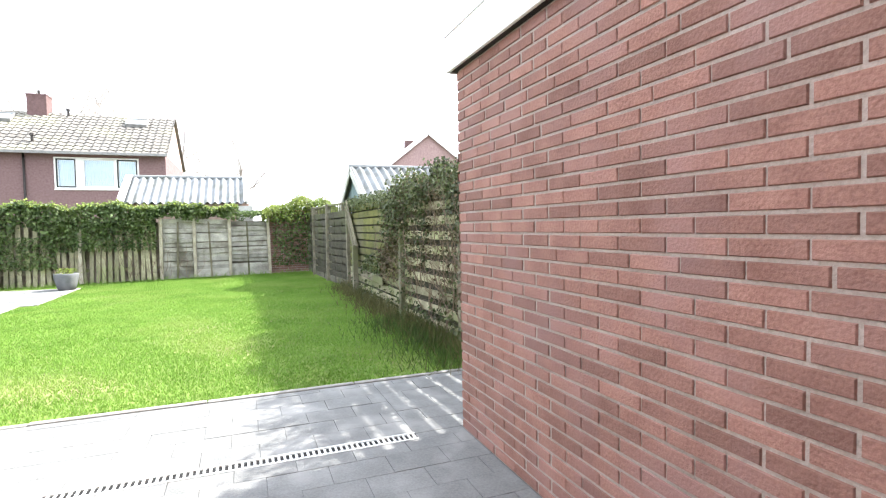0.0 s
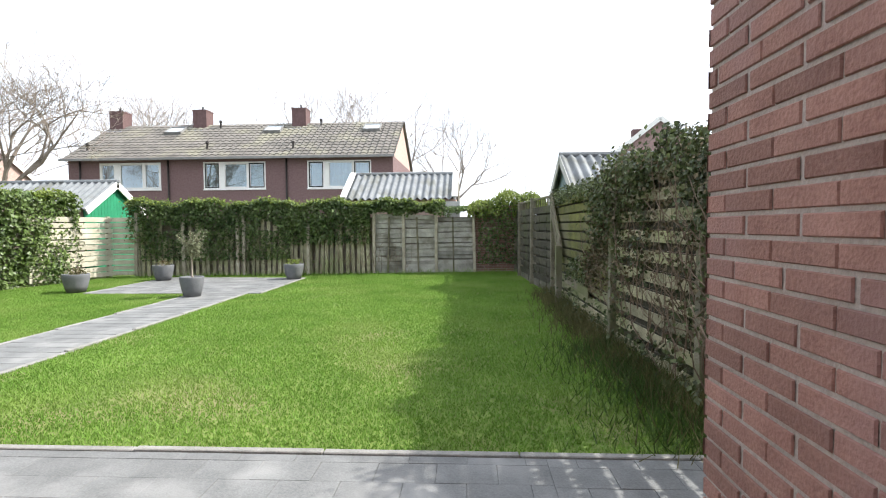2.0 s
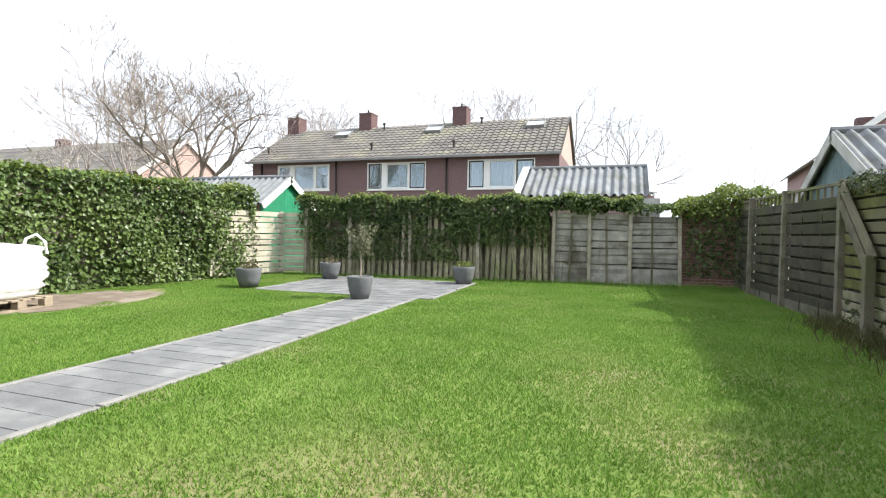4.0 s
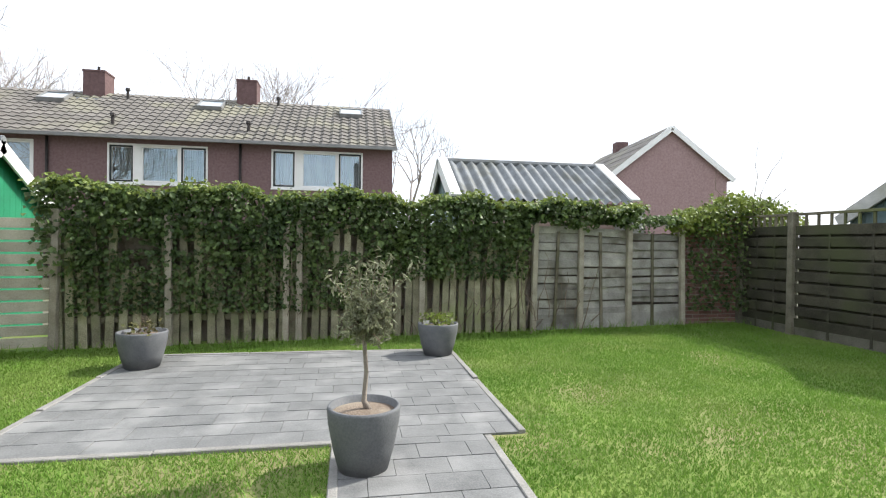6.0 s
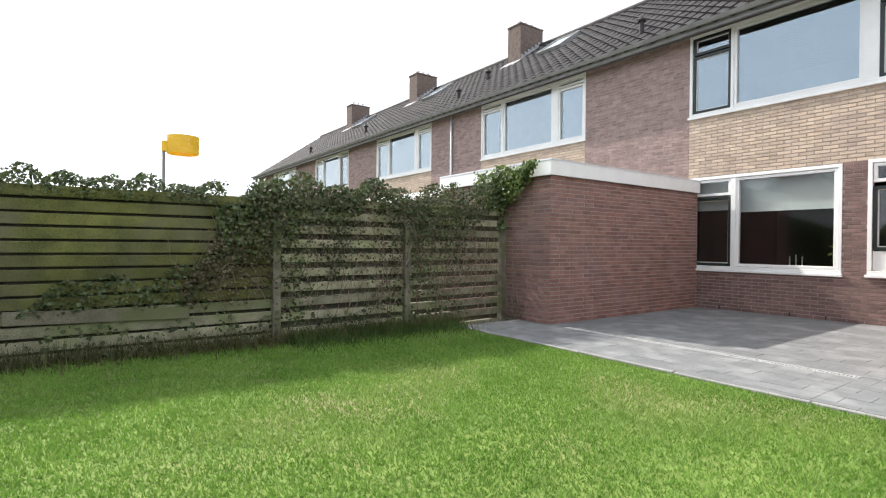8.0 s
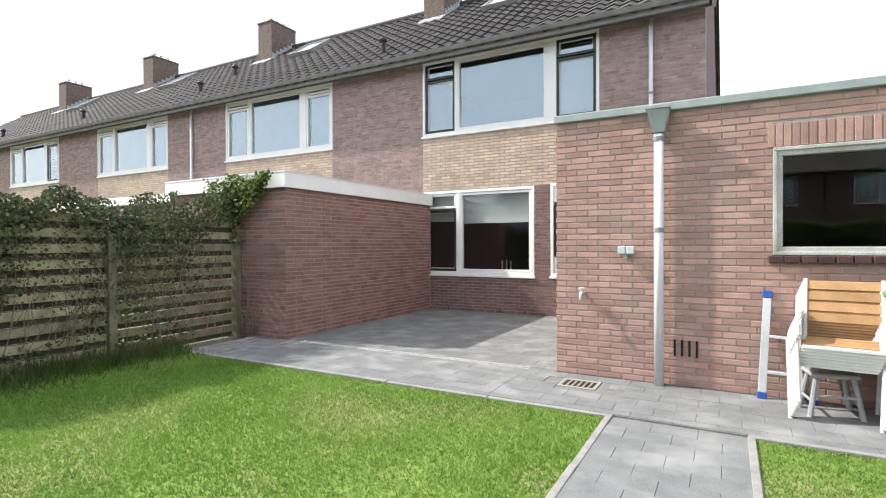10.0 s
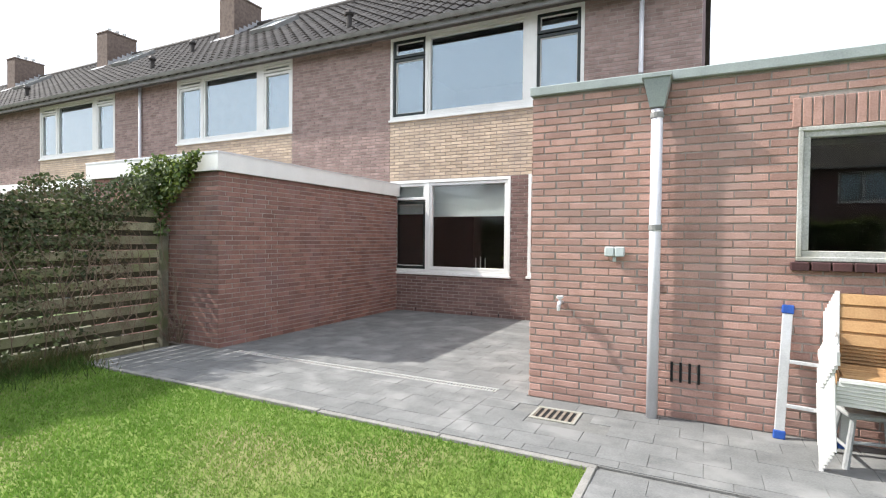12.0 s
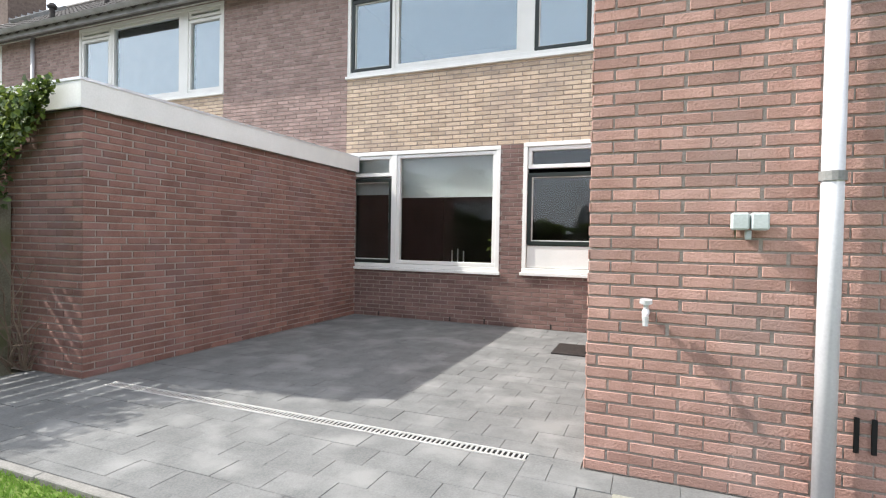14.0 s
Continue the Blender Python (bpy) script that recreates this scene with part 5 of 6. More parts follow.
put("leaves", leaf_mesh("leaves", c, np.tile([1.0, -0.1, 0.5], (n, 1)), 0.075, M_HEDGE, rg, droop=0.3), hedge)
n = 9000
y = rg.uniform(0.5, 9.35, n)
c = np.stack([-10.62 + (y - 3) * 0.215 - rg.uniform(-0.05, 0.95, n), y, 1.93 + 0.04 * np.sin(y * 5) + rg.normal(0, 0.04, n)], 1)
# the hedge top takes a paler leaf colour than its side
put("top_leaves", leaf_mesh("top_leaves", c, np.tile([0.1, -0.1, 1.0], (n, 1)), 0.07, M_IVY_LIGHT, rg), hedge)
n = 1500
c = np.stack([hedge_x(9.3) + rg.uniform(-0.9, 0.05, n), 9.3 + rg.normal(0, 0.08, n), rg.uniform(0.4, 1.95, n)], 1)
put("end_leaves", leaf_mesh("end_leaves", c, np.tile([0.3, 1.0, 0.4], (n, 1)), 0.07, M_HEDGE, rg), hedge)


# ---- planters ----
def planter(x, y, r, h, label):
    p = thing("planter", label, "planter", "round grey planters", m=pose(x, y, gz(y) + 0.004))
    bm = bmesh.new()
    lathe(bm, [(r * 0.68, 0), (r * 0.84, h * 0.35), (r * 0.97, h * 0.75), (r, h * 0.96), (r * 0.98, h), (r * 0.91, h), (r * 0.89, h * 0.86)], 40)
    part("bowl", bm, M_POT, p, smooth=True)
    bm = bmesh.new()
    lathe(bm, [(r * 0.86, h * 0.80), (r * 0.885, h * 0.885), (r * 0.5, h * 0.92), (0.02, h * 0.93)], 24)
    part("soil", bm, M_SOIL, p, "dry brown potting soil")
    return p


planter(-5.395, 6.93, 0.195, 0.335, "round grey planter holding a small olive tree")
planter(-7.85, 7.45, 0.22, 0.33, "round grey planter on the terrace corner by the hedge")
planter(-7.36, 9.33, 0.215, 0.33, "round grey planter by the back fence")
planter(-4.55, 9.55, 0.215, 0.33, "round grey planter on the terrace edge")
olive = thing("olive_tree", "small standard olive tree with silvery leaves", "tree", m=pose(-5.395, 6.93, gz(6.93) + 0.295))
bm = bmesh.new()
tube(bm, [(0.03, 0, 0), (0.0, 0.01, 0.06), (0.01, 0, 0.22), (-0.005, 0.005, 0.42), (0.02, 0, 0.55)], [0.022, 0.015, 0.012, 0.011, 0.009], 10)
part("trunk", bm, M_BARK, olive, smooth=True)
bm = bmesh.new()
ends = []
for k in range(64):
    a, e = rg.uniform(0, 6.28), rg.uniform(-0.45, 1.3)
    L = rg.uniform(0.10, 0.19) if k > 9 else rg.uniform(0.26, 0.42)
    if k <= 9:
        e = rg.uniform(0.75, 1.4)
    d = Vector((math.cos(a) * math.cos(e), math.sin(a) * math.cos(e), math.sin(e)))
    s = Vector((0.01, 0, rg.uniform(0.40, 0.52)))
    m_ = s + d * L * 0.5 + Vector((0, 0, 0.015))
    q = s + d * L + Vector((0, 0, -0.015 if e < 0.3 else 0.02))
    tube(bm, [s, m_, q], [0.004, 0.003, 0.0015], 4, cap=False)
    ends.append((s, m_, q))
part("branches", bm, M_TWIG, olive)
cs, os_ = [], []
for s, m_, q in ends:
    for k in range(42):
        f = rg.uniform(0.25, 1.02)
        p = s.lerp(q, f) + Vector(rg.normal(0, 0.018, 3))
        cs.append(p)
        os_.append((p - Vector((0, 0, 0.5))).normalized())
put("crown", leaf_mesh("crown", np.array(cs), np.array(os_), 0.046, M_OLIVE, rg, long=3.0), olive)
for x, y, nn in ((-7.85, 7.45, 130), (-7.36, 9.33, 60), (-4.55, 9.55, 170)):
    pl = thing("pot_plant", "sparse small plant growing in a planter", "plant", "small pot plants", m=pose(x, y, gz(y) + 0.31))
    c = np.stack([rg.normal(0, 0.085, nn), rg.normal(0, 0.085, nn), rg.uniform(0.0, 0.12, nn)], 1)
    put("leaves", leaf_mesh("leaves", c, np.tile([0, 0, 1.0], (nn, 1)), 0.045, M_IVY_LIGHT if x > -5 else M_WEED, rg), pl)
    twigs("vine", 14, lambda: (rg.normal(0, 0.05), rg.normal(0, 0.05), -0.02), 0.22 if x > -7.7 else 0.34, rg, M_TWIG, pl, (0, 0, 1), 0.003, 3)

# ---- bag of building material on a pallet ----
pallet = thing("pallet", "worn wooden pallet on bare soil", "pallet", m=pose(-9.15, 4.2, gz(4.2) - 0.005, 0, 0, 12))
for k in range(6):
    box_part("deck_board", (-0.5, -0.42 + k * 0.155, 0.115), (0.5, -0.42 + k * 0.155 + 0.11, 0.137), M_PALLET, pallet, bevel=0.003)
for x in (-0.5, -0.05, 0.4):
    box_part("runner", (x, -0.42, 0.0), (x + 0.1, 0.46, 0.02), M_PALLET, pallet)
    for y in (-0.42, -0.03, 0.34):
        box_part("spacer", (x, y, 0.02), (x + 0.1, y + 0.12, 0.115), M_PALLET, pallet, bevel=0.003)
bag = thing("bulk_bag", "creased white woven bulk bag on a pallet", "bag", m=pose(-9.13, 4.22, gz(4.2) + 0.135, 0, 0, 12))
bm = bmesh.new()
rings = []
for k in range(15):
    z = 0.66 * k / 14
    w = 0.36 + 0.11 * math.sin(min(1, k / 11) * 2.4) + 0.018 * math.sin(k * 2.6)
    ring = []
    for j in range(40):
        a = 2 * math.pi * j / 40
        s = 1 / max(abs(math.cos(a)), abs(math.sin(a))) ** 0.75
        r = w * s * (1 + 0.025 * math.sin(j * 3.3 + k * 1.7) + 0.012 * math.sin(j * 7 + k * 3.1))
        ring.append(bm.verts.new((r * math.cos(a), r * math.sin(a), z + 0.02 * math.sin(a * 3 + k) * (k / 14))))
    rings.append(ring)
for a, b in zip(rings, rings[1:]):
    for j in range(40):
        bm.faces.new((a[j], a[(j + 1) % 40], b[(j + 1) % 40], b[j]))
bm.faces.new(rings[0][::-1])
bm.faces.new(rings[-1])
part("sack", bm, M_BAG, bag, smooth=True)
for sx, sy in ((1, 1), (1, -1), (-1, 1), (-1, -1)):
    bm = bmesh.new()
    tube(bm, [(sx * 0.42, sy * 0.42, 0.55), (sx * 0.42, sy * 0.40, 0.70), (sx * 0.33, sy * 0.36, 0.80), (sx * 0.22, sy * 0.32, 0.74), (sx * 0.2, sy * 0.3, 0.64)], [0.02] * 5, 6)
    part("strap", bm, M_BAG, bag)


# ---- garden chairs, stool, ladder, wheelie bin ----
def garden_chair(m):
    c = thing("garden_chair", "white framed stacking garden chair with wooden slats", "chair", "stacked garden chairs", m=m)
    for sx in (-1, 1):
        for y, nm in ((0.22, "front_leg"), (-0.20, "rear_leg")):
            bm = bmesh.new()
            block(bm, (-0.012, -0.022, 0), (0.012, 0.022, 0.60 if y > 0 else 0.42), pose(sx * 0.265, y + 0.03 * (1 if y > 0 else -1), 0, 5 if y > 0 else -6, sx * 2, 0), 0.004)
            part(nm, bm, M_CHAIRWHITE, c)
        bm = bmesh.new()
        tube(bm, [(sx * 0.268, -0.22, 0.63), (sx * 0.272, 0.0, 0.635), (sx * 0.270, 0.17, 0.625), (sx * 0.268, 0.24, 0.57), (sx * 0.266, 0.245, 0.5)], [0.019] * 5, 8)
        part("armrest", bm, M_CHAIRWHITE, c)
        bm = bmesh.new()
        block(bm, (-0.014, -0.018, 0), (0.014, 0.018, 0.50), pose(sx * 0.245, -0.20, 0.40, 14, 0, 0), 0.004)
        part("back_post", bm, M_CHAIRWHITE, c)
    box_part("seat_frame", (-0.25, 0.205, 0.398), (0.25, 0.235, 0.425), M_CHAIRWHITE, c, bevel=0.004)
    for k in range(6):
        y = -0.19 + k * 0.066
        box_part("seat_slat", (-0.235, y, 0.418), (0.235, y + 0.058, 0.434), M_TEAK, c, bevel=0.003)
    for k in range(4):
        z = 0.15 + k * 0.088
        box_part("back_slat", (-0.232, -0.010, z), (0.232, 0.006, z + 0.072), M_TEAK, c, bevel=0.003, m=pose(0, -0.20, 0.40, 14, 0, 0))
    return c


chair = garden_chair(pose(-6.12, 0.36, 0.0, 0, 0, -8))
for k in range(1, 7):
    copy_thing(chair, pose(-6.12 - 0.008 * k, 0.36 + 0.010 * k, 0.024 * k, 0, 0, -8))
stool = thing("stool", "small grey painted wooden stool under the chairs", "stool", m=pose(-6.1, 0.32, 0.0, 0, 0, 10))
box_part("seat", (-0.16, -0.13, 0.30), (0.16, 0.13, 0.335), M_GREYSTOOL, stool, bevel=0.012)
for sx in (-1, 1):
    for sy in (-1, 1):
        bm = bmesh.new()
        tube(bm, [(sx * 0.12, sy * 0.09, 0.30), (sx * 0.17, sy * 0.13, 0.0)], [0.017, 0.021], 8)
        part("leg", bm, M_GREYSTOOL, stool)
    bm = bmesh.new()
    tube(bm, [(sx * 0.152, -0.115, 0.12), (sx * 0.152, 0.115, 0.12)], [0.011, 0.011], 8)
    part("stretcher", bm, M_GREYSTOOL, stool)
bm = bmesh.new()
tube(bm, [(-0.145, 0.11, 0.16), (0.145, 0.11, 0.16)], [0.011, 0.011], 8)
part("stretcher", bm, M_GREYSTOOL, stool)

ladder = thing("step_ladder", "folded aluminium ladder with blue end caps", "ladder", m=pose(-5.66, 0.10, 0.0, 6, -3, 0))
for x in (0.0, -0.36):
    box_part("rail", (x - 0.03, -0.014, 0.05), (x + 0.03, 0.014, 0.86), M_ALU, ladder, bevel=0.004)
    for z in (0.0, 0.86):
        box_part("end_cap", (x - 0.036, -0.02, z), (x + 0.036, 0.02, z + 0.06), M_BLUE, ladder, "blue plastic end cap", bevel=0.006)
for z in (0.22, 0.52):
    box_part("rung", (-0.33, -0.02, z), (-0.03, 0.02, z + 0.025), M_ALU, ladder, bevel=0.004)
wb = thing("wheelie_bin", "dark grey wheelie bin with a green lid", "bin", m=pose(-6.76, 0.45, 0.0, 0, 0, 4))
bm = bmesh.new()
lo = [bm.verts.new((sx * 0.22, sy * 0.25, 0.08)) for sx, sy in ((-1, -1), (1, -1), (1, 1), (-1, 1))]
hi = [bm.verts.new((sx * 0.28, sy * 0.33, 0.90)) for sx, sy in ((-1, -1), (1, -1), (1, 1), (-1, 1))]
bm.faces.new(lo[::-1])
bm.faces.new(hi)
for k in range(4):
    bm.faces.new((lo[k], lo[(k + 1) % 4], hi[(k + 1) % 4], hi[k]))
bmesh.ops.bevel(bm, geom=bm.edges[:], offset=0.025, segments=2, affect="EDGES")
part("body", bm, M_BINGREY, wb)
bm = bmesh.new()
block(bm, (-0.30, -0.35, 0.90), (0.30, 0.36, 0.965), None, 0.02)
part("lid", bm, M_BINGREEN, wb, "faded green lid")
for sx in (-1, 1):
    bm = bmesh.new()
    tube(bm, [(sx * 0.20, -0.27, 0.10), (sx * 0.25, -0.27, 0.10)], [0.10, 0.10], 20)
    part("wheel", bm, M_IRON, wb)


# ---- sheds beyond the fences ----
def corrugated(parent, name, w, run, drop, mat, m, pitch=0.177, amp=0.032, t=0.007):
    """A wavy sheet w wide that falls by drop over run towards -y, with its top edge at the pose m."""
    n = int(w / pitch * 8)
    xs = np.linspace(0, w, n + 1)
    wave = amp * np.sin(xs / pitch * 2 * np.pi)
    rows = []
    for y, z in ((0.0, 0.0), (-run, -drop)):
        rows.append(np.stack([xs, np.full(n + 1, y), z + wave], 1))
        rows.append(np.stack([xs, np.full(n + 1, y), z + wave - t], 1))
    V = np.concatenate(rows)
    k, N1 = np.arange(n), n + 1
    F = np.concatenate([np.stack([a * N1 + k, a * N1 + k + 1, b * N1 + k + 1, b * N1 + k], 1) for a, b in ((0, 2), (3, 1), (2, 3))])
    put(name, numpy_mesh(name, V, F, mat), parent, "", m)


def gable_shed(name, label, m, w, length, eave, apex, board_mat, sheet_mat, bargeboard, board=0.11, over=0.12, verge=False):
    """A shed whose gable (w wide) faces -y at the pose m and whose ridge runs along +y."""
    s = thing(name, label, "shed", m=m)
    box_part("wall", (-w / 2 + 0.03, 0.03, 0), (w / 2 - 0.03, length, eave - 0.06), M_WALL_PINK, s)
    x = -w / 2
    while x < w / 2 - 0.01:
        a, b = x + 0.004, min(x + board, w / 2)
        za, zb = (apex - (apex - eave) * abs(v) / (w / 2) - 0.05 for v in (a, b))
        vs = [(a, 0, 0.02), (b, 0, 0.02), (b, 0, zb), (a, 0, za), (a, 0.03, 0.02), (b, 0.03, 0.02), (b, 0.03, zb), (a, 0.03, za)]
        put("board", mesh_from("board", vs, [(0, 1, 2, 3), (5, 4, 7, 6), (1, 5, 6, 2), (4, 0, 3, 7), (3, 2, 6, 7)], board_mat), s)
        x += board
    ang = math.degrees(math.atan2(apex - eave, w / 2))
    L = math.hypot(w / 2, apex - eave) + 0.12
    for sg in (-1, 1):
        bm = bmesh.new()
        block(bm, (0, -over, -0.13), (L, -over + 0.03, 0.03), pose(0, 0, apex, 0, ang, 0 if sg > 0 else 0), 0.004)
        if sg < 0:
            bmesh.ops.transform(bm, matrix=Matrix.Diagonal((-1, 1, 1, 1)), verts=bm.verts)
            bmesh.ops.reverse_faces(bm, faces=bm.faces)
        part("barge_board", bm, bargeboard, s, "white painted barge board")
        if verge:
            for ya in (-over - 0.01, length - 0.11):
                bm = bmesh.new()
                block(bm, (0, ya, 0.05), (L, ya + 0.16, 0.085), pose(0, 0, apex, 0, ang, 0), 0.004)
                if sg < 0:
                    bmesh.ops.transform(bm, matrix=Matrix.Diagonal((-1, 1, 1, 1)), verts=bm.verts)
                    bmesh.ops.reverse_faces(bm, faces=bm.faces)
                part("verge_board", bm, bargeboard, s, "white verge board")
        corrugated(s, "roof_sheet", length + over, w / 2 + 0.12, (apex - eave) * (w / 2 + 0.12) / (w / 2), sheet_mat, pose(0, -over, apex + 0.02, 0, 0, 90) if sg < 0 else pose(0, length, apex + 0.02, 0, 0, -90))
    bm = bmesh.new()
    tube(bm, [(0, -over, apex + 0.02), (0, length, apex + 0.02)], [0.055, 0.055], 8)
    part("ridge_cap", bm, sheet_mat, s)
    return s


gable_shed("blue_shed", "blue-grey boarded shed with weathered white barge boards", pose(1.15, 8.62, 0, 0, 0, -90), 2.85, 4.2, 1.72, 2.56, M_BLUEBOARD, M_ETERNIT, M_WHITE_OLD)
gable_shed("green_shed", "green boarded shed with bright white barge boards", pose(-9.5, 10.85, 0, 0, 0, 90), 2.0, 3.2, 1.72, 2.36, M_GREENBOARD, M_ETERNIT, M_WHITE)
gable_shed("corrugated_shed", "shed with grey corrugated roof and white edges", pose(-3.90, 12.88, 0, 0, 0, -90), 2.3, 2.85, 1.98, 2.66, M_BLUEBOARD, M_ETERNIT, M_WHITE, verge=True)
tagged(box_part("block_wall", (-1.35, 11.55, 0), (-0.95, 11.75, 1.85), M_WHITE_OLD), "pale painted block wall behind the fence", "wall", kind="structure")

basket = thing("korfball_post", "yellow plastic korf basket on a thin pole", "basket", m=pose(5.3, 3.86, 0))
bm = bmesh.new()
tube(bm, [(0.0, 0.31, -0.05), (0.0, 0.31, 2.80)], [0.025, 0.025], 8)
part("pole", bm, M_GUTTER, basket)
bm = bmesh.new()
for z0 in (2.72, 2.80, 2.88, 2.96):
    outer = [[bm.verts.new((r * math.cos(a), r * math.sin(a), z)) for a in (2 * math.pi * k / 28 for k in range(28))] for r, z in ((0.26, z0), (0.265, z0 + 0.075), (0.25, z0 + 0.075), (0.245, z0))]
    for i in range(4):
        for k in range(28):
            bm.faces.new((outer[i][k], outer[i][(k + 1) % 28], outer[(i + 1) % 4][(k + 1) % 28], outer[(i + 1) % 4][k]))
part("basket", bm, M_YELLOW, basket)
bm = bmesh.new()
block(bm, (-0.04, 0.24, 2.74), (0.04, 0.345, 2.93), None, 0.015)
part("bracket", bm, M_YELLOW, basket)

# ---- houses opposite ----
far = thing("row_house_opposite", "brown brick row houses with weathered tiled roof", "house")
HY, HZ = 21.5, 4.40
fo = [(-8.00, -5.10, 2.97, 4.22), (-12.80, -9.92, 2.98, 4.21), (-17.70, -14.80, 2.99, 4.22)]
bm = bmesh.new()
xs = [-19.2, -17.70, -14.80, -12.80, -9.92, -8.00, -5.10, -4.12]
for i, (a, b) in enumerate(zip(xs, xs[1:])):
    o = [f for f in fo if abs(f[0] - a) < 0.01]
    if o:
        block(bm, (a, HY, -0.06), (b, HY + 0.25, o[0][2]))
        block(bm, (a, HY, o[0][3]), (b, HY + 0.25, HZ))
    else:
        block(bm, (a, HY, -0.06), (b, HY + 0.25, HZ))
block(bm, (-19.2, HY + 0.25, -0.06), (-18.9, HY + 6.6, HZ))
block(bm, (-4.42, HY + 0.25, -0.06), (-4.12, HY + 6.6, HZ))
block(bm, (-19.2, HY + 6.6, -0.06), (-4.12, HY + 6.8, HZ))
part("wall", bm, M_WALL_FAR, far)
bm = bmesh.new()
for x in (-4.13, -19.19):
    bm.faces.new([bm.verts.new(v) for v in ((x, HY, HZ), (x, HY + 6.8, HZ), (x, HY + 3.4, 6.54))])
part("gable", bm, M_WALL_PINK, far)
HR = tiled_roof("far_roof", -19.35, -4.0, (HY - 0.3, HZ - 0.05), (HY + 3.4, 6.58), M_ROOF_FAR, "weathered grey pan tile roof")
HR.parent = far
box_part("rear_roof", (-19.35, 0, -0.05), (-4.0, 4.25, 0), M_ROOF_FAR, far, m=pose(0, HY + 3.4, 6.58, -30))
box_part("gutter", (-19.35, HY - 0.40, HZ - 0.10), (-4.0, HY - 0.28, HZ + 0.0), M_GUTTER, far)
box_part("eave_board", (-19.3, HY - 0.28, HZ - 0.02), (-4.05, HY - 0.003, HZ + 0.01), M_GUTTER, far)
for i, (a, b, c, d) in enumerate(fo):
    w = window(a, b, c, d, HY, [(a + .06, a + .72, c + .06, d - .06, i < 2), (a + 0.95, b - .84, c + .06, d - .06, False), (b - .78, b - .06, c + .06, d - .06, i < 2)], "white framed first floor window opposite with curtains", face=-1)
    room(a - 0.2, b + 0.2, 2.4, 4.3, HY, 1.8, "dim room behind a window opposite", face=-1)
    drape(a + 0.1, b - 0.1, c + 0.05, d - 0.05, HY + 0.33, M_CURTAIN_GREEN if i == 1 else M_CURTAIN, "curtain", "pale green pleated curtain behind glass" if i == 1 else "grey-blue net curtain behind glass")
for xa, xb in ((-20.05, -19.1), (-14.87, -13.95), (-9.70, -8.90)):
    c = thing("chimney", "red-brown brick chimney on the roof opposite", "chimney", "far chimneys")
    xa = max(xa, -19.3) if xa < -19.3 else xa
    box_part("shaft", (xa, HY + 3.0, 5.7), (xa + 0.72, HY + 3.75, 7.22), M_CHIMNEY_FAR, c, bevel=0.01)
    box_part("cap", (xa - 0.02, HY + 2.98, 7.22), (xa + 0.74, HY + 3.77, 7.28), M_CHIMNEY_FAR, c)
    bm = bmesh.new()
    tube(bm, [(xa + 0.36, HY + 3.37, 7.28), (xa + 0.36, HY + 3.37, 7.5)], [0.05, 0.05], 8)
    part("flue", bm, M_IRON, c)
    box_part("flashing", (xa - 0.08, HY + 2.7, 5.94), (xa + 0.8, HY + 3.0, 6.2), M_LEAD, c)
for x in (-15.5, -10.46, -5.5):
    skylight(x, HY + 2.55, 0.85, 0.75, 30, 6.12, "small roof window in weathered tiles")
for x, y in ((-18.7, 0.6), (-12.9, 0.6), (-8.8, 0.5), (-13.4, 3.0), (-8.2, 3.0)):
    z = HZ - 0.05 + (6.58 - HZ + 0.05) * (y + 0.3) / 3.7
    v = thing("roof_vent", "dark capped vent pipe on weathered tiles", "vent", "far roof vents")
    bm = bmesh.new()
    tube(bm, [(x, HY + y, z - 0.05), (x, HY + y, z + 0.26), (x, HY + y, z + 0.27), (x, HY + y, z + 0.36)], [0.05, 0.05, 0.09, 0.07], 8)
    part("pipe", bm, M_IRON, v)
for x in (-14.42, -8.94, -18.6):
    downpipe(x, HY - 0.06, 0.0, HZ - 0.05, "dark downpipe on the opposite facade", M_IRON, 0.04)


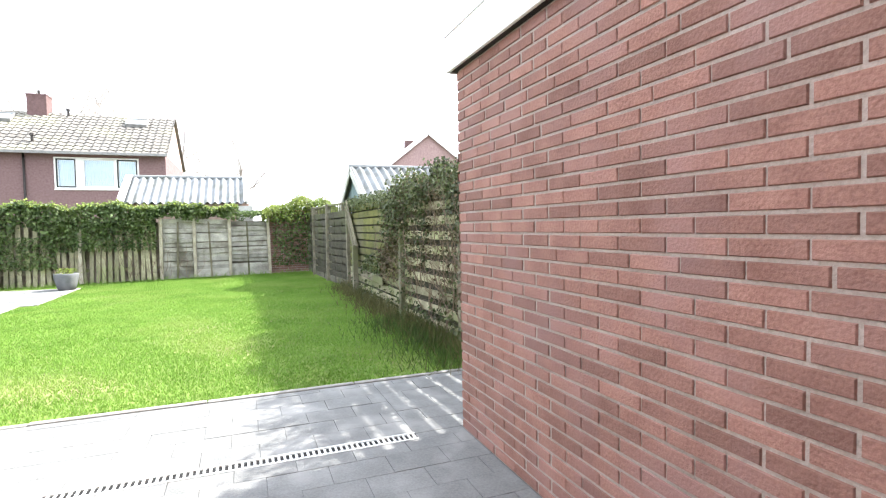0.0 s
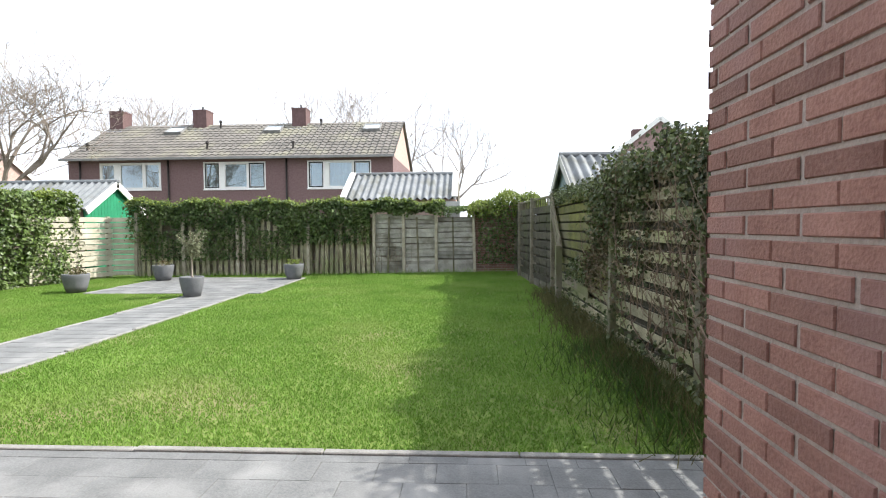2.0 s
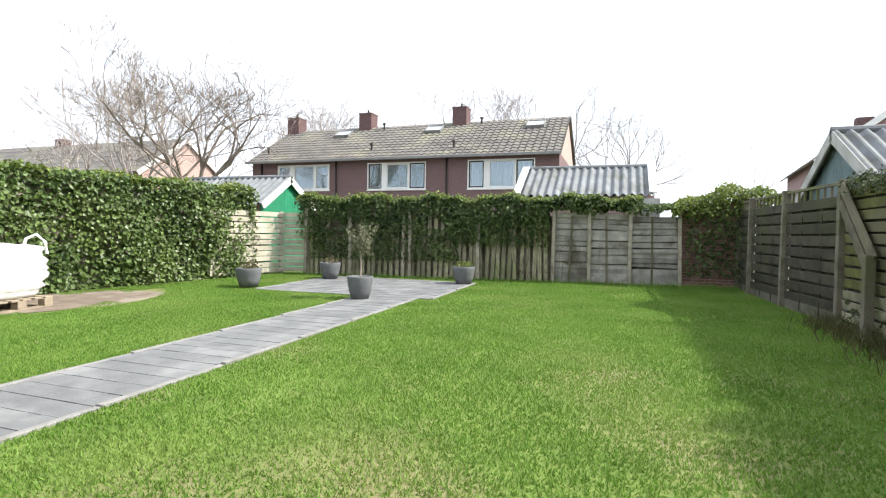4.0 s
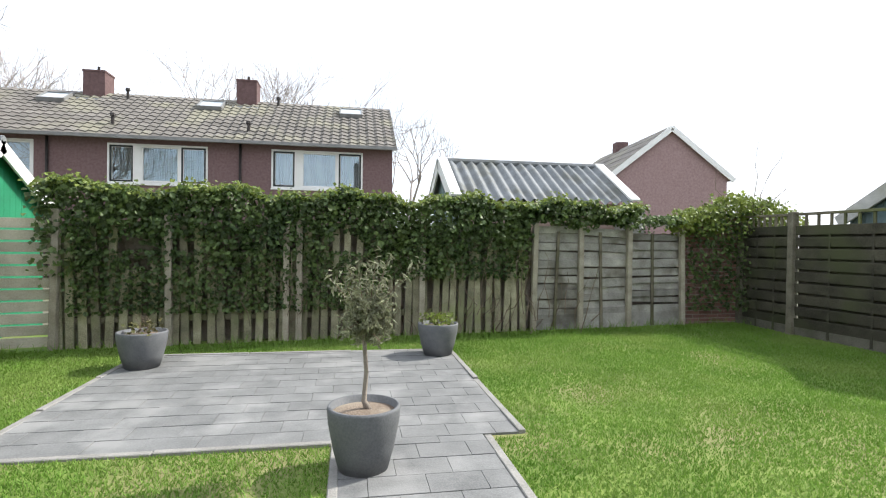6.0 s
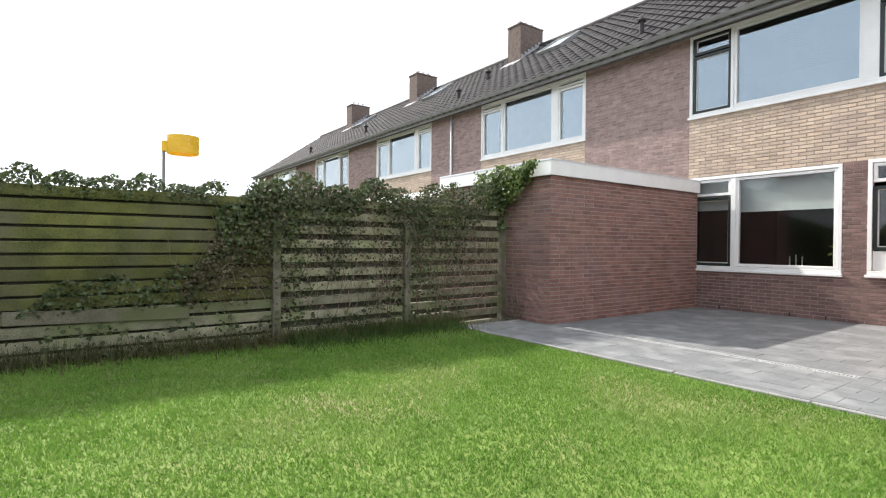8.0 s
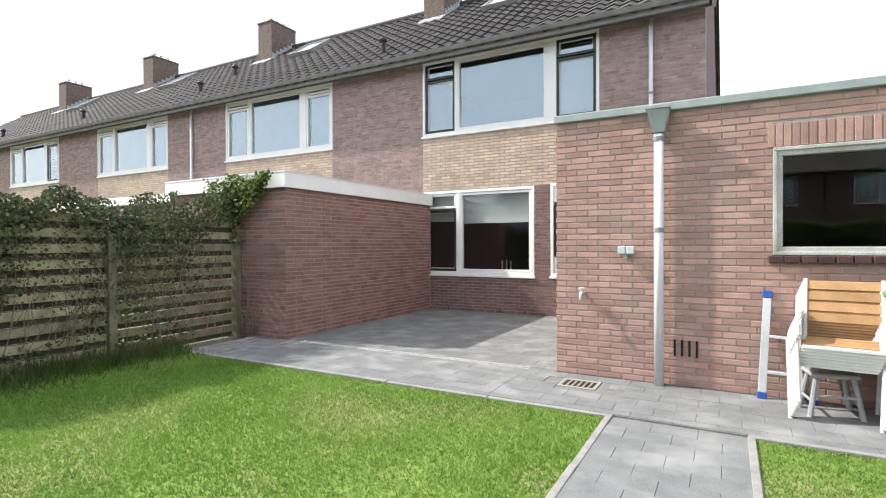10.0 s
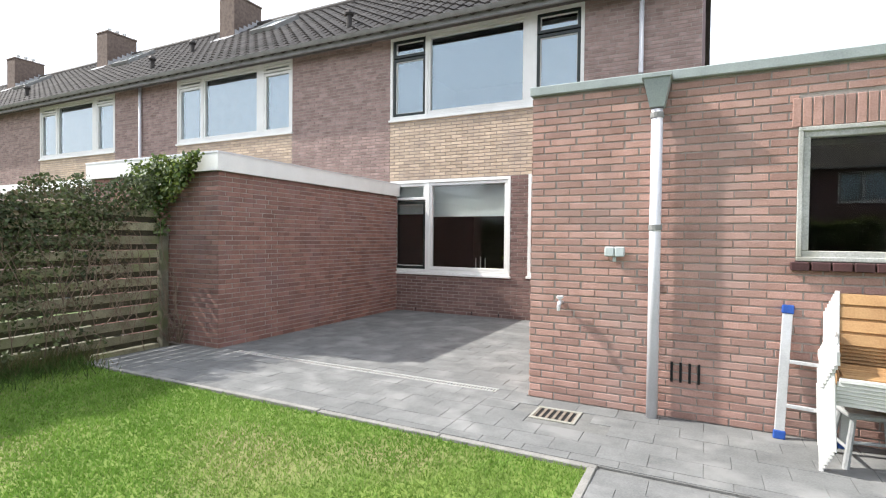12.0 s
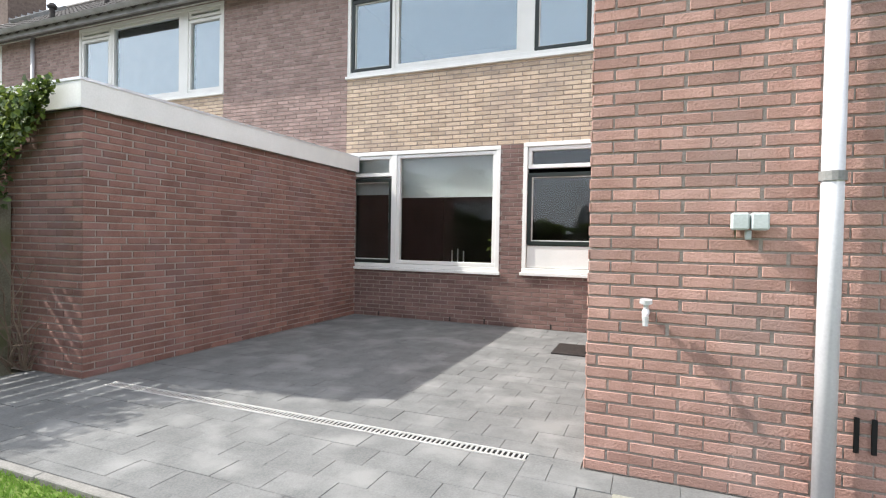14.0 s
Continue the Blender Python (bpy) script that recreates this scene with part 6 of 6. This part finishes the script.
def plain_house(label, m, w, length, eave, apex, wall_mat, roof_mat):
    """A gabled house whose gable faces -y at the pose m."""
    h = thing("house", label, "house", m=m)
    bm = bmesh.new()
    prof = [(-w / 2, -0.06), (w / 2, -0.06), (w / 2, eave), (0, apex), (-w / 2, eave)]
    a = [bm.verts.new((x, 0, z)) for x, z in prof]
    b = [bm.verts.new((x, length, z)) for x, z in prof]
    bm.faces.new(a)
    bm.faces.new(b[::-1])
    for k in range(5):
        bm.faces.new((a[k], b[k], b[(k + 1) % 5], a[(k + 1) % 5]))
    part("wall", bm, wall_mat, h)
    ang = math.degrees(math.atan2(apex - eave, w / 2))
    L = math.hypot(w / 2, apex - eave) + 0.35
    for sg in (-1, 1):
        bm = bmesh.new()
        n = int(L / 0.33)
        for k in range(n):
            block(bm, (L * k / n, -0.15, 0.02 + 0.0), (L * (k + 1) / n + 0.02, length + 0.15, 0.09), pose(0, 0, 0, 0, 0, 0) @ Matrix.Translation((0, 0, 0.012 * (k % 2))))
        bmesh.ops.transform(bm, matrix=pose(0, 0, apex, 0, ang, 0), verts=bm.verts)
        if sg < 0:
            bmesh.ops.transform(bm, matrix=Matrix.Diagonal((-1, 1, 1, 1)), verts=bm.verts)
            bmesh.ops.reverse_faces(bm, faces=bm.faces)
        part("roof", bm, roof_mat, h)
        bm = bmesh.new()
        block(bm, (0, -0.19, -0.14), (L, -0.15, 0.1), pose(0, 0, apex, 0, ang, 0))
        if sg < 0:
            bmesh.ops.transform(bm, matrix=Matrix.Diagonal((-1, 1, 1, 1)), verts=bm.verts)
            bmesh.ops.reverse_faces(bm, faces=bm.faces)
        part("barge_board", bm, M_WHITE, h, "white barge board")
    for y in (length * 0.62,):
        st = box_part("chimney", (-0.35, y, apex - 0.6), (0.35, y + 0.6, apex + 0.45), M_CHIMNEY_FAR, h, bevel=0.01)
    return h


plain_house("brick gabled house with dark roof behind the sheds", pose(9.12, 26.0, 0, 0, 0, -7), 5.5, 9, 4.58, 6.75, M_WALL_MAUVE, M_ROOF_FAR)
plain_house("pale pink gabled house behind bare trees", pose(-26.2, 24.2, 0, 0, 0, 90), 6.2, 16, 4.2, 6.3, M_WALL_PINK, M_ROOF_FAR)


# ---- bare trees ----
def bare_tree(x, y, height, label, seed, trunk_r, mat, fork=0.28, levels=5, spread=0.6):
    rt = np.random.default_rng(seed)
    t = thing("tree", label, "tree", "bare trees", m=pose(x, y, -0.06))
    trunk, crown = bmesh.new(), bmesh.new()
    top = Vector((rt.normal(0, 0.1), rt.normal(0, 0.1), height * fork))
    tube(trunk, [(0, 0, 0), tuple(top * 0.5 + Vector((0.04, 0, 0))), tuple(top)], [trunk_r * 1.25, trunk_r, trunk_r * 0.85], 10)
    part("trunk", trunk, mat, t, smooth=True)

    def grow(p, d, L, r, lev):
        pts, q, e = [p], p, d
        for k in range(3):
            e = (e + Vector(rt.normal(0, 0.13, 3)) + Vector((0, 0, 0.05))).normalized()
            q = q + e * L / 3
            pts.append(q)
        tube(crown, pts, [r, r * 0.85, r * 0.7, r * 0.55], 5 if lev < 2 else 3, cap=False)
        if lev >= levels:
            return
        kids = 3 if lev < 3 else 2 + (rt.random() < 0.5)
        for k in range(kids):
            s = pts[3] if k == 0 else pts[1 + (k % 3 if k % 3 < 2 else 1)].lerp(pts[3], rt.uniform(0, 0.8))
            nd = (e + Vector(rt.normal(0, spread, 3)) + Vector((0, 0, 0.12))).normalized()
            grow(s, nd, L * rt.uniform(0.62, 0.85), max(r * 0.58, 0.008), lev + 1)

    for k in range(5):
        a = 2 * math.pi * k / 5 + rt.uniform(-0.4, 0.4)
        d = Vector((math.cos(a) * 0.75, math.sin(a) * 0.75, rt.uniform(0.7, 1.4))).normalized()
        grow(top * rt.uniform(0.8, 1.0), d, height * 0.23, trunk_r * 0.5, 0)
    part("crown", crown, mat, t)


bare_tree(-16.7, 15.2, 8.6, "large bare spreading tree behind the hedge", 41, 0.20, M_BARK, 0.26, 6, 0.46)
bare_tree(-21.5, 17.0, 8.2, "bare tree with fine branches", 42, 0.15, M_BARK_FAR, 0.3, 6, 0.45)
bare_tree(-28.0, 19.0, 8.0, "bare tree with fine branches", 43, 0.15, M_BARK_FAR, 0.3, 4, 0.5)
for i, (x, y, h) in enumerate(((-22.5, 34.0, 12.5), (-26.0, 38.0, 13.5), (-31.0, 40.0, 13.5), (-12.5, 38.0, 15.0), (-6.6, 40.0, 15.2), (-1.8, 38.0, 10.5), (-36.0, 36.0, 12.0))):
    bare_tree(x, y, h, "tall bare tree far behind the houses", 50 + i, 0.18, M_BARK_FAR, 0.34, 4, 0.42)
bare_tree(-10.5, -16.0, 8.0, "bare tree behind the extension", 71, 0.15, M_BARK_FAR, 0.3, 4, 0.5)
